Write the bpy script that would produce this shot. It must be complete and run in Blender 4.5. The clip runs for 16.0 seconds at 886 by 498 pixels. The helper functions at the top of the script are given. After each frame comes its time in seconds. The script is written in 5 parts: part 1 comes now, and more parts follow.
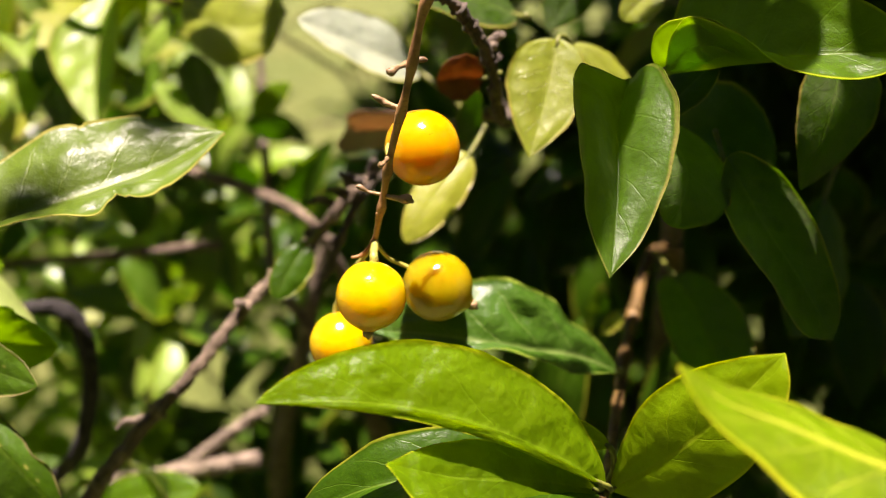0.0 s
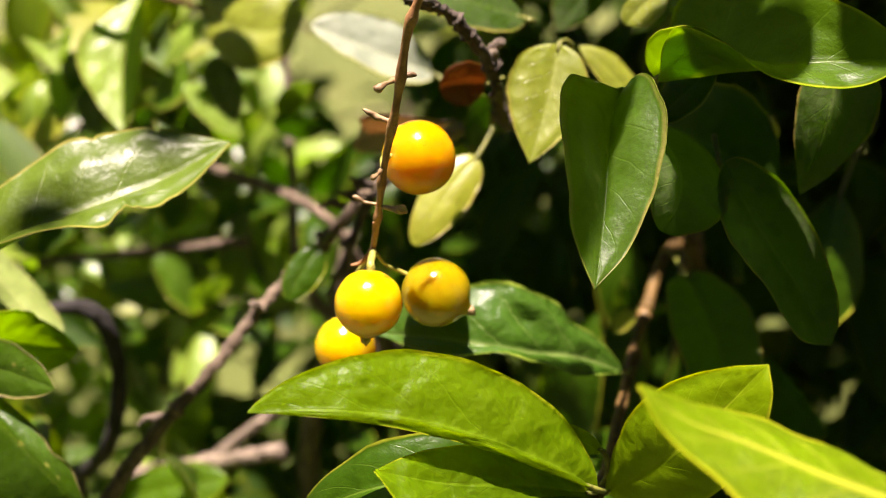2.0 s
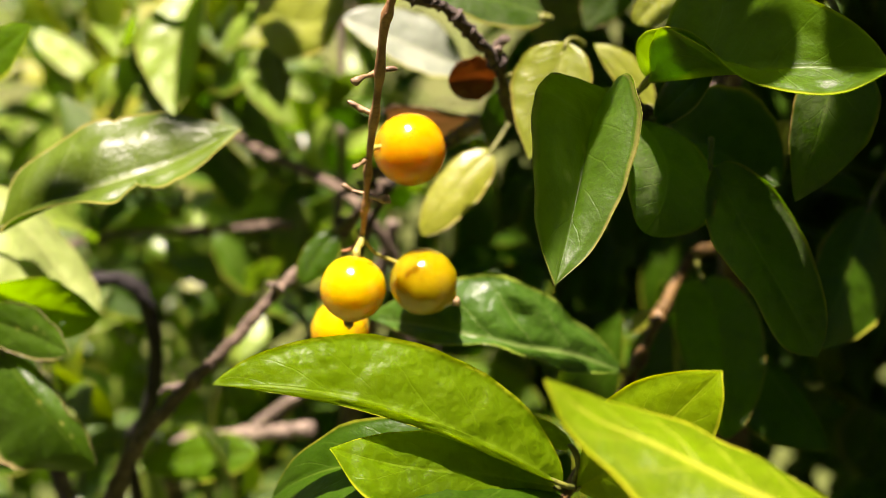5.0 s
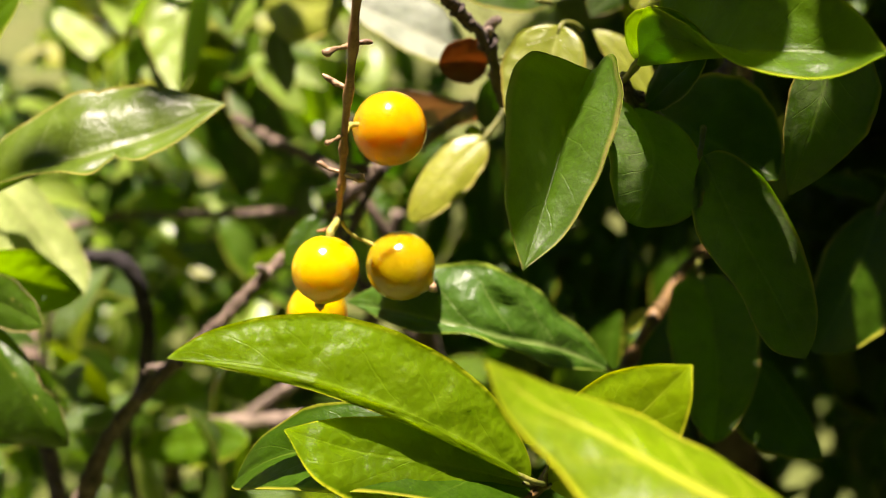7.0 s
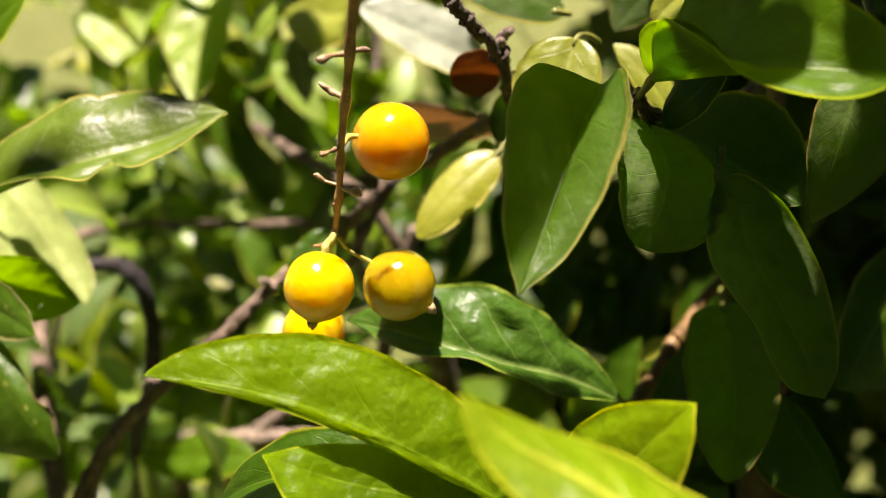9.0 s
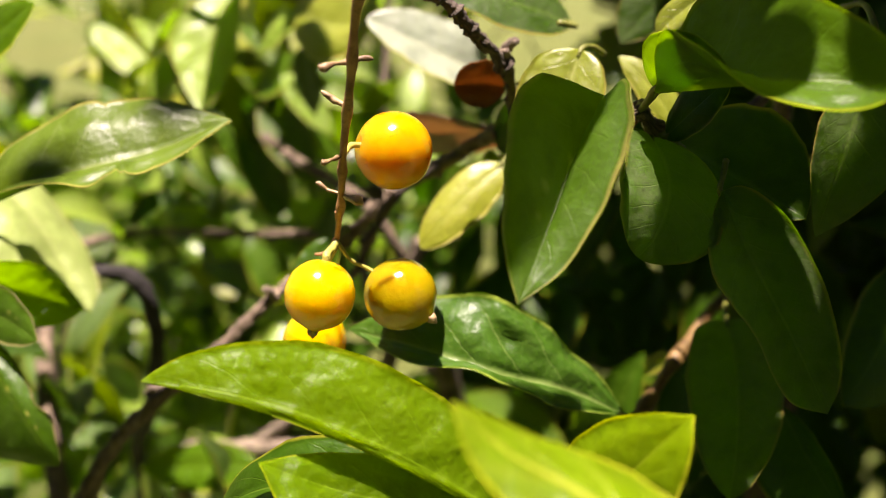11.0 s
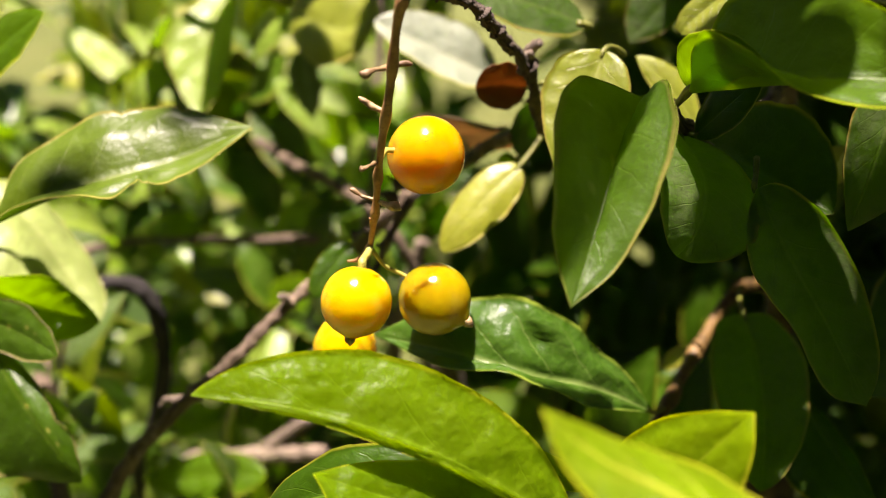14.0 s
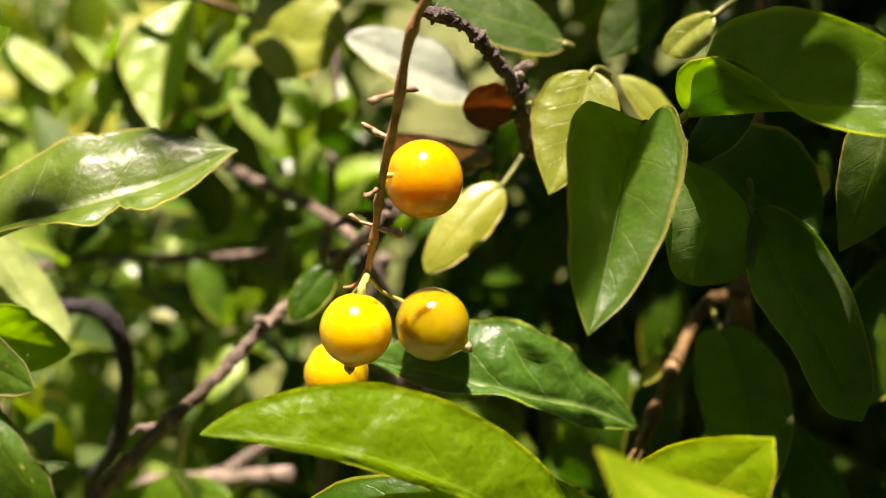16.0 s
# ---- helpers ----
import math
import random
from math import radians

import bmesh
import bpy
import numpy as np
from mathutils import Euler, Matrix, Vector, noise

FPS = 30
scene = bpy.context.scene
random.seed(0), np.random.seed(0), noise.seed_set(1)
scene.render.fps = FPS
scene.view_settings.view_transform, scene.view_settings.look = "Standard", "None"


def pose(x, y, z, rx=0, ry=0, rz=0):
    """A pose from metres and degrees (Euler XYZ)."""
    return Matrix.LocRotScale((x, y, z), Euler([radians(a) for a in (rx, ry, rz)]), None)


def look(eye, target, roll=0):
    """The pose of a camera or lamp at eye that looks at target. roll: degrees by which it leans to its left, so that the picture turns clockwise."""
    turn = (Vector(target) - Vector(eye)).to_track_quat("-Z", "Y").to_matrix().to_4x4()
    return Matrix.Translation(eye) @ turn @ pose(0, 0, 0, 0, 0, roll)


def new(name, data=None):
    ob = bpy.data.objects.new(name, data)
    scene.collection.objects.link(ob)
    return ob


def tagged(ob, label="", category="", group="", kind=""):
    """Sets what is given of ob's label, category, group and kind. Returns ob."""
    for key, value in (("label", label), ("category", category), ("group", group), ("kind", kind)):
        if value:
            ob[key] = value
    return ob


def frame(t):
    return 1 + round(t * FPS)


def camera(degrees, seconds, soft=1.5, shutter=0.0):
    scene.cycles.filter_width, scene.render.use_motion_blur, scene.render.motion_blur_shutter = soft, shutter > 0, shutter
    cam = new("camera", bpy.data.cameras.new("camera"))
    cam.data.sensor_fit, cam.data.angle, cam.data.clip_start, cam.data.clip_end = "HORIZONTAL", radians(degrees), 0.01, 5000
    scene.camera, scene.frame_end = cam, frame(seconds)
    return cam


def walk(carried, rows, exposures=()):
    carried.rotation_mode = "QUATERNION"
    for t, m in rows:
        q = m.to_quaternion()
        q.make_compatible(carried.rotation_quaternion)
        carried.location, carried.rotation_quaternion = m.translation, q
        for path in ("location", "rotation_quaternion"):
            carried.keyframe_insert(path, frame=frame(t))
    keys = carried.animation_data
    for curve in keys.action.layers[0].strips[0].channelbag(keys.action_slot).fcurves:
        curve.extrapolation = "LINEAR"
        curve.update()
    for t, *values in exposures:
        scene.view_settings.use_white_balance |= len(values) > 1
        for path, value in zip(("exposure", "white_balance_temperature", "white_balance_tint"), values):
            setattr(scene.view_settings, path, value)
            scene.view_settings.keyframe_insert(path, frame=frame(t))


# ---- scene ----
cam = camera(47.88, 16.0, soft=0.7)
cam.data.dof.use_dof = True
cam.data.dof.focus_distance = 0.134
cam.data.dof.aperture_fstop = 13.2
PATH = [
    (0, (0.00475, -0.01463, 0.80814), (-0.00021, 0.17260, 0.73800), 0.38),
    (0.5, (0.00824, -0.01560, 0.81120), (0.00067, 0.17087, 0.73927), -0.10),
    (1, (0.01081, -0.01595, 0.81164), (-0.00016, 0.16999, 0.73881), -0.45),
    (1.5, (0.01251, -0.01500, 0.81144), (-0.00179, 0.17047, 0.73800), -0.83),
    (2, (0.01406, -0.01529, 0.81336), (-0.00266, 0.16964, 0.73905), -1.24),
    (2.5, (0.01627, -0.01260, 0.81631), (-0.00402, 0.17141, 0.74060), -1.67),
    (3, (0.01865, -0.01514, 0.81679), (-0.00517, 0.16828, 0.74070), -1.93),
    (3.5, (0.02208, -0.01485, 0.81640), (-0.00641, 0.16819, 0.74101), -1.76),
    (4, (0.02422, -0.01647, 0.81615), (-0.00741, 0.16618, 0.74104), -1.56),
    (4.5, (0.03196, -0.02196, 0.81651), (-0.00450, 0.15979, 0.74143), -1.42),
    (5, (0.03428, -0.01574, 0.81413), (-0.00574, 0.16517, 0.73883), -1.19),
    (7.5, (0.04399, -0.00680, 0.80908), (-0.00688, 0.17195, 0.73517), 0.10),
    (8, (0.04392, -0.00103, 0.81017), (-0.00936, 0.17679, 0.73575), 0.17),
    (8.5, (0.04415, -0.00223, 0.81130), (-0.01041, 0.17554, 0.73767), 0.44),
    (9, (0.04712, -0.00202, 0.80728), (-0.00992, 0.17586, 0.73585), 0.69),
    (11.5, (0.04917, -0.00103, 0.80653), (-0.01060, 0.17705, 0.73785), 1.05),
    (12, (0.05023, -0.00015, 0.80933), (-0.00905, 0.17764, 0.73949), 0.75),
    (12.5, (0.05044, -0.00291, 0.81023), (-0.00701, 0.17559, 0.74069), 0.56),
    (13, (0.04843, -0.00445, 0.81079), (-0.00862, 0.17395, 0.74065), 0.18),
    (13.5, (0.04421, -0.00594, 0.80950), (-0.01050, 0.17351, 0.74017), 0.26),
    (14, (0.03741, -0.00440, 0.80718), (-0.01342, 0.17627, 0.73810), 0.58),
    (14.5, (0.03208, -0.00533, 0.80814), (-0.01499, 0.17629, 0.73887), 0.99),
    (15, (0.02848, -0.00410, 0.80723), (-0.01380, 0.17869, 0.73795), 1.29),
    (15.5, (0.02583, -0.00461, 0.80727), (-0.01166, 0.17937, 0.73838), 1.54),
    (16, (0.02505, -0.00468, 0.80988), (-0.00887, 0.17997, 0.74094), 1.64),
]
walk(cam, [(t, look(eye, target, roll)) for t, eye, target, roll in PATH], [(0.0, 1.96, 7150.0, 31.0), (16.0, 1.96, 7150.0, 31.0)])

# ---- daylight ----
SUN = Vector((-0.05, -0.10, 0.994)).normalized()
world = bpy.data.worlds.new("sky")
scene.world = world
world.use_nodes = True
sky = world.node_tree.nodes.new("ShaderNodeTexSky")
sky.sky_type, sky.sun_disc = "NISHITA", False
sky.sun_elevation = math.asin(SUN.z)
sky.sun_rotation = math.atan2(SUN.x, SUN.y)
world.node_tree.links.new(sky.outputs[0], world.node_tree.nodes["Background"].inputs[0])
world.node_tree.nodes["Background"].inputs[1].default_value = 0.012
lamp = bpy.data.lights.new("sun", "SUN")
lamp.energy, lamp.angle, lamp.color = 5.0, radians(0.53), (1.0, 0.96, 0.88)
new("sun", lamp).matrix_world = look(SUN * 10, (0, 0, 0))


# ---- materials ----
class Nodes:
    """A small helper that adds and links shader nodes."""

    def __init__(self, name):
        self.mat = bpy.data.materials.new(name)
        self.mat.use_nodes = True
        self.tree = self.mat.node_tree
        self.bsdf = self.tree.nodes["Principled BSDF"]
        self.out = self.tree.nodes["Material Output"]

    def add(self, kind, **inputs):
        node = self.tree.nodes.new("ShaderNode" + kind)
        for key, value in inputs.items():
            self.put(node, key, value)
        return node

    def put(self, node, key, value):
        key = int(key[1:]) if key[0] == "i" and key[1:].isdigit() else key.replace("_", " ")
        socket = node.inputs[key]
        if isinstance(value, bpy.types.NodeSocket):
            self.tree.links.new(value, socket)
        elif isinstance(value, bpy.types.Node):
            self.tree.links.new(value.outputs[0], socket)
        else:
            socket.default_value = value

    def math(self, op, a, b=0.0, c=0.0, clamp=False):
        node = self.add("Math", i0=a, i1=b, i2=c)
        node.operation, node.use_clamp = op, clamp
        return node.outputs[0]

    def ramp(self, value, lo, hi):
        node = self.add("MapRange", i0=value, i1=lo, i2=hi, i3=0.0, i4=1.0)
        return node.outputs[0]

    def mix(self, factor, a, b):
        node = self.tree.nodes.new("ShaderNodeMix")
        node.data_type = "RGBA"
        for socket, value in ((node.inputs[0], factor), (node.inputs[6], a), (node.inputs[7], b)):
            if isinstance(value, bpy.types.NodeSocket):
                self.tree.links.new(value, socket)
            else:
                socket.default_value = (*value, 1) if isinstance(value, tuple) and len(value) == 3 else value
        return node.outputs[2]

    def noise(self, scale, detail=4.0, where="Object", rough=0.55):
        coords = self.add("TexCoord")
        return self.add("TexNoise", Vector=coords.outputs[where], Scale=scale, Detail=detail, Roughness=rough).outputs[0]


def leaf_material(name, top, glow, gloss=0.33, vein=(0.30, 0.42, 0.08), dust=0.0, rim=(0.50, 0.48, 0.06), through_share=0.45, blotch=0.35, vein_share=0.5, shine=0.4, rim_from=0.945, spots=0.0, wax=0.06, relief=0.22, rib_width=1.0):
    """A leaf blade: veins, a pale margin and blotches laid out along the blade, with light passing through it."""
    n = Nodes(name)
    coords = n.add("TexCoord")
    parts = n.add("SeparateXYZ", Vector=coords.outputs["UV"])
    s = parts.outputs[0]
    v = n.math("ABSOLUTE", n.math("MULTIPLY_ADD", parts.outputs[1], 2.0, -1.0))
    fine = n.noise(900.0, 5.0)
    broad = n.noise(110.0, 4.0)
    pucker = n.noise(240.0, 2.0, rough=0.4)
    mid = n.noise(300.0, 3.0)
    # curved side veins that leave the midrib and bend towards the tip
    bent = n.math("MULTIPLY_ADD", n.math("POWER", v, 0.8), -0.24, s)
    bent = n.math("MULTIPLY_ADD", mid, 0.035, bent)
    wave = n.math("ABSOLUTE", n.math("SUBTRACT", n.math("FRACT", n.math("MULTIPLY", bent, 6.5)), 0.5))
    side = n.ramp(wave, 0.040, 0.008)
    side = n.math("MULTIPLY", side, n.ramp(v, 0.98, 0.55))
    rib = n.ramp(v, n.math("MULTIPLY_ADD", s, -0.055 * rib_width, 0.085 * rib_width), 0.015)
    swirl = n.add("TexNoise", Vector=coords.outputs["Object"], Scale=330.0, Detail=2.0).outputs["Color"]
    net = n.add("TexVoronoi", Vector=n.mix(0.0035, coords.outputs["Object"], swirl), Scale=480.0)
    net.feature = "DISTANCE_TO_EDGE"
    mesh = n.ramp(net.outputs[0], 0.10, 0.0)
    veins = n.math("MAXIMUM", rib, n.math("MULTIPLY", side, n.math("MULTIPLY_ADD", n.ramp(broad, 0.3, 0.65), 0.45, 0.25)))
    veins = n.math("MULTIPLY", n.math("MAXIMUM", veins, n.math("MULTIPLY", mesh, 0.12)), vein_share)
    tone = n.add("ObjectInfo").outputs["Random"]
    dark = tuple(c * 0.55 for c in top)
    light = (min(1, top[0] * 1.7), min(1, top[1] * 1.35), top[2] * 1.2)
    body = n.mix(n.ramp(broad, 0.35, 0.68), dark, top)
    body = n.mix(n.math("MULTIPLY", n.ramp(tone, 0.2, 1.0), blotch), body, light)
    body = n.mix(n.math("MULTIPLY", n.ramp(mid, 0.56, 0.74), 0.45 * blotch), body, light)
    body = n.mix(n.math("MULTIPLY", n.ramp(mid, 0.46, 0.30), 0.5), body, tuple(0.45 * c for c in top))
    grit = n.noise(2600.0, 3.0)
    body = n.mix(n.math("MULTIPLY", n.ramp(grit, 0.56, 0.72), 0.5), body, tuple(0.45 * c for c in top))
    body = n.mix(n.math("MULTIPLY", n.ramp(grit, 0.42, 0.28), 0.4), body, light)
    body = n.mix(veins, body, vein)
    margin = n.math("MULTIPLY", n.ramp(n.math("MULTIPLY_ADD", mid, 0.04, v), rim_from, 1.0 - 0.3 * (0.945 - rim_from)), 0.85)
    body = n.mix(margin, body, rim)
    if spots:
        dots = n.add("TexVoronoi", Vector=n.add("Mapping", Vector=coords.outputs["UV"], Scale=(5.0, 2.4, 1.0)), Scale=1.0)
        dots = n.math("MULTIPLY", n.ramp(n.math("MULTIPLY_ADD", fine, 0.05, dots.outputs[0]), 0.16, 0.08), spots)
        body = n.mix(dots, body, (0.40, 0.36, 0.07))
    if dust:
        cover = n.math("MULTIPLY", n.ramp(n.math("ADD", n.math("MULTIPLY", broad, 0.6), n.math("MULTIPLY", fine, 0.5)), 0.42, 0.66), dust)
        body = n.mix(cover, body, (0.23, 0.21, 0.16))
        specks = n.math("MULTIPLY", n.ramp(n.noise(1500.0, 2.0), 0.66, 0.70), min(0.8, 5.0 * dust))
        body = n.mix(specks, body, (0.03, 0.025, 0.02))
    height = n.math("ADD", n.math("MULTIPLY", veins, -0.6), n.math("MULTIPLY", mid, 0.22))
    height = n.math("ADD", height, n.math("MULTIPLY", fine, 0.32))
    height = n.math("ADD", height, n.math("MULTIPLY", grit, 0.12))
    swell = n.add("Bump", Strength=relief, Distance=0.0022, Height=pucker)
    bump = n.add("Bump", Strength=0.6, Distance=0.0005, Height=height, Normal=swell)
    n.put(n.bsdf, "Base_Color", body)
    n.put(n.bsdf, "Roughness", n.math("MULTIPLY_ADD", mid, 0.30, n.math("MULTIPLY_ADD", grit, 0.20, gloss - 0.24)))
    n.put(n.bsdf, "Specular_IOR_Level", shine)
    n.put(n.bsdf, "Normal", bump)
    n.put(n.bsdf, "Coat_Weight", wax)
    n.put(n.bsdf, "Coat_Roughness", 0.42)
    n.put(n.bsdf, "Coat_Normal", swell)
    glowing = n.mix(veins, tuple(glow), tuple(min(1.0, 1.15 * c + 0.04) for c in glow))
    glowing = n.mix(n.math("MULTIPLY", n.ramp(broad, 0.3, 0.7), 0.4), glowing, tuple(0.6 * c for c in glow))
    glowing = n.mix(n.math("MULTIPLY", n.ramp(mid, 0.5, 0.7), 0.4), glowing, tuple(0.55 * c for c in glow))
    sheer = n.add("BsdfTranslucent", Color=glowing, Normal=bump)
    both = n.add("MixShader", Fac=through_share, i1=n.bsdf, i2=sheer)
    n.put(n.out, "Surface", both)
    return n.mat


def bark_material(name, dark, light, scale=1.0, rough=0.85):
    n = Nodes(name)
    coords = n.add("TexCoord")
    stretch = n.add("Mapping", Vector=coords.outputs["UV"], Scale=(16.0, 5.0, 1.0))
    ridges = n.add("TexNoise", Vector=stretch, Scale=1.0 * scale, Detail=6.0).outputs[0]
    patches = n.noise(260.0 * scale, 5.0)
    grain = n.noise(1800.0 * scale, 4.0)
    colour = n.mix(n.ramp(ridges, 0.35, 0.68), dark, light)
    colour = n.mix(n.math("MULTIPLY", n.ramp(patches, 0.5, 0.68), 0.6), colour, tuple(min(1, 1.5 * c + 0.03) for c in light))
    colour = n.mix(n.math("MULTIPLY", n.ramp(grain, 0.5, 0.72), 0.5), colour, tuple(0.4 * c for c in dark))
    height = n.math("ADD", n.math("MULTIPLY", ridges, 0.8), n.math("MULTIPLY", grain, 0.35))
    n.put(n.bsdf, "Base_Color", colour)
    n.put(n.bsdf, "Roughness", rough)
    n.put(n.bsdf, "Normal", n.add("Bump", Strength=1.0, Distance=0.0010, Height=height))
    return n.mat


def berry_material(name, ripe, flush, tip, stained=0.6):
    """Smooth waxy fruit skin; local z runs from the calyx end (minus) to the stalk end (plus), one unit is the radius."""
    n = Nodes(name)
    coords = n.add("TexCoord")
    z = n.add("SeparateXYZ", Vector=coords.outputs["Object"]).outputs[2]
    broad = n.add("TexNoise", Vector=coords.outputs["Object"], Scale=1.3, Detail=3.0).outputs[0]
    fine = n.add("TexNoise", Vector=coords.outputs["Object"], Scale=5.0, Detail=4.0).outputs[0]
    colour = n.mix(n.ramp(broad, 0.38, 0.66), ripe, flush)
    colour = n.mix(n.math("MULTIPLY", n.ramp(fine, 0.5, 0.75), 0.12), colour, tuple(0.85 * c for c in flush))
    low = n.ramp(n.math("MULTIPLY_ADD", fine, 0.3, z), -0.30, -0.95)
    colour = n.mix(n.math("MULTIPLY", low, 0.55), colour, tip)
    pits = n.add("TexVoronoi", Vector=coords.outputs["Object"], Scale=2.1)
    spots = n.math("MULTIPLY", n.ramp(pits.outputs[0], 0.05, 0.03), stained)
    stain = n.math("MULTIPLY", n.math("MULTIPLY", n.ramp(fine, 0.60, 0.68), n.ramp(z, -0.45, -0.85)), stained)
    colour = n.mix(n.math("MAXIMUM", spots, stain), colour, (0.10, 0.035, 0.006))
    n.put(n.bsdf, "Base_Color", colour)
    n.put(n.bsdf, "Roughness", n.math("MULTIPLY_ADD", fine, 0.06, 0.075))
    n.put(n.bsdf, "Specular_IOR_Level", 0.55)
    n.put(n.bsdf, "Subsurface_Weight", 1.0)
    n.put(n.bsdf, "Subsurface_Radius", (0.0110, 0.0080, 0.0012))
    n.put(n.bsdf, "Subsurface_Scale", 1.0)
    n.put(n.bsdf, "Coat_Weight", 0.25)
    n.put(n.bsdf, "Coat_Roughness", 0.05)
    n.put(n.bsdf, "Normal", n.add("Bump", Strength=0.06, Distance=0.05, Height=fine))
    return n.mat


def stalk_material(name, low, high):
    n = Nodes(name)
    patches = n.noise(350.0, 4.0)
    grain = n.noise(2200.0, 3.0)
    colour = n.mix(n.ramp(patches, 0.35, 0.65), low, high)
    colour = n.mix(n.math("MULTIPLY", n.ramp(grain, 0.55, 0.7), 0.5), colour, tuple(0.4 * c for c in low))
    n.put(n.bsdf, "Base_Color", colour)
    n.put(n.bsdf, "Roughness", 0.5)
    n.put(n.bsdf, "Normal", n.add("Bump", Strength=0.5, Distance=0.0003, Height=grain))
    return n.mat


def lawn_material(name):
    n = Nodes(name)
    wide = n.noise(1.6, 4.0)
    mid = n.noise(14.0, 5.0)
    fine = n.noise(120.0, 4.0)
    colour = n.mix(n.ramp(mid, 0.35, 0.65), (0.066, 0.100, 0.009), (0.118, 0.148, 0.020))
    colour = n.mix(n.math("MULTIPLY", n.ramp(wide, 0.4, 0.7), 0.6), colour, (0.15, 0.152, 0.032))
    colour = n.mix(n.math("MULTIPLY", n.ramp(fine, 0.55, 0.7), 0.6), colour, (0.03, 0.045, 0.009))
    n.put(n.bsdf, "Base_Color", colour)
    n.put(n.bsdf, "Roughness", 0.8)
    n.put(n.bsdf, "Normal", n.add("Bump", Strength=1.0, Distance=0.02, Height=fine))
    return n.mat


SPRING = leaf_material("spring_leaf", (0.15, 0.27, 0.003), (0.86, 1.0, 0.006), gloss=0.40, vein=(0.34, 0.42, 0.02), rim=(0.60, 0.58, 0.03), through_share=0.60, shine=0.16, vein_share=0.4, relief=0.4, wax=0.0)
FRESH = leaf_material("fresh_leaf", (0.085, 0.172, 0.002), (0.74, 0.95, 0.005), gloss=0.40, vein=(0.19, 0.32, 0.012), rim=(0.50, 0.50, 0.02), through_share=0.54, shine=0.16, vein_share=0.35, relief=0.8, wax=0.0)
YOUNG = leaf_material("young_leaf", (0.12, 0.21, 0.003), (0.86, 1.0, 0.008), gloss=0.38, vein=(0.55, 0.52, 0.06), rim=(0.50, 0.50, 0.02), rib_width=1.3, through_share=0.46, shine=0.2, vein_share=0.5, blotch=0.15)
# pale green that carries sunlight and glare in the colour itself
SUNLIT_PALE = leaf_material("sunlit_pale_leaf", (0.26, 0.4, 0.055), (0.62, 0.88, 0.05), gloss=0.40, vein=(0.40, 0.44, 0.12), rim=(0.45, 0.40, 0.1), through_share=0.5, shine=0.6, vein_share=0.4, wax=0.35)
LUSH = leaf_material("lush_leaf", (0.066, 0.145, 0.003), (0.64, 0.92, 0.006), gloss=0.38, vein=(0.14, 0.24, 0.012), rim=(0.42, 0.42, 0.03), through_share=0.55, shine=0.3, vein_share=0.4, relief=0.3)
# dark green, lowered to carry the shade on leaves deep in the shrub
MATURE_SHADE = leaf_material("mature_shade_leaf", (0.023, 0.068, 0.002), (0.34, 0.66, 0.008), gloss=0.34, through_share=0.34, vein_share=0.35, vein=(0.13, 0.22, 0.02), rim=(0.34, 0.34, 0.03), shine=0.2)
GLOSSY = leaf_material("glossy_leaf", (0.052, 0.125, 0.004), (0.46, 0.74, 0.01), gloss=0.31, through_share=0.32, vein_share=0.45, vein=(0.18, 0.26, 0.04), rim=(0.38, 0.34, 0.05), dust=0.0, shine=0.5, wax=0.3, relief=0.32)
LEATHERY = leaf_material("leathery_leaf", (0.06, 0.118, 0.003), (0.42, 0.66, 0.008), gloss=0.4, through_share=0.30, vein_share=0.4, vein=(0.2, 0.26, 0.05), rim=(0.40, 0.36, 0.08), dust=0.03, shine=0.38, wax=0.05, relief=0.2)
QUILTED = leaf_material("quilted_leaf", (0.03, 0.095, 0.004), (0.36, 0.72, 0.008), gloss=0.36, through_share=0.25, vein_share=0.5, vein=(0.22, 0.30, 0.08), rib_width=1.6, rim=(0.30, 0.40, 0.05), dust=0.03, shine=0.3, wax=0.08, relief=0.5)
DUSTY = leaf_material("dusty_leaf", (0.028, 0.074, 0.003), (0.44, 0.76, 0.010), gloss=0.46, dust=0.2, through_share=0.48, vein_share=0.5, vein=(0.10, 0.17, 0.02), rim=(0.30, 0.21, 0.04), shine=0.14, wax=0.0)
SPOTTED = leaf_material("spotted_leaf", (0.044, 0.105, 0.003), (0.55, 0.85, 0.008), gloss=0.42, dust=0.06, through_share=0.50, vein_share=0.3, vein=(0.10, 0.17, 0.02), rim=(0.34, 0.28, 0.08), shine=0.25, spots=0.8)
TORN = leaf_material("torn_leaf", (0.042, 0.11, 0.003), (0.55, 0.8, 0.012), gloss=0.40, spots=0.5, dust=0.05, through_share=0.4, vein_share=0.3, vein=(0.12, 0.18, 0.02), rim=(0.3, 0.22, 0.1), rim_from=0.92, shine=0.2)
# yellow-green leaf, its colour brightened to carry direct sun
YELLOW_SUNLIT = leaf_material("yellow_sunlit_leaf", (0.27, 0.32, 0.03), (0.72, 0.85, 0.04), gloss=0.37, dust=0.05, vein=(0.36, 0.41, 0.10), rim=(0.42, 0.32, 0.08), through_share=0.5, shine=0.6, vein_share=0.4, wax=0.35, relief=0.05)
# whitish colour stands in for the sun's sheen on one leaf
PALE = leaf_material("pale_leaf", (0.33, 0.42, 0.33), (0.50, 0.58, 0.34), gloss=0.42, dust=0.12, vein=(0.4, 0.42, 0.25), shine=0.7)
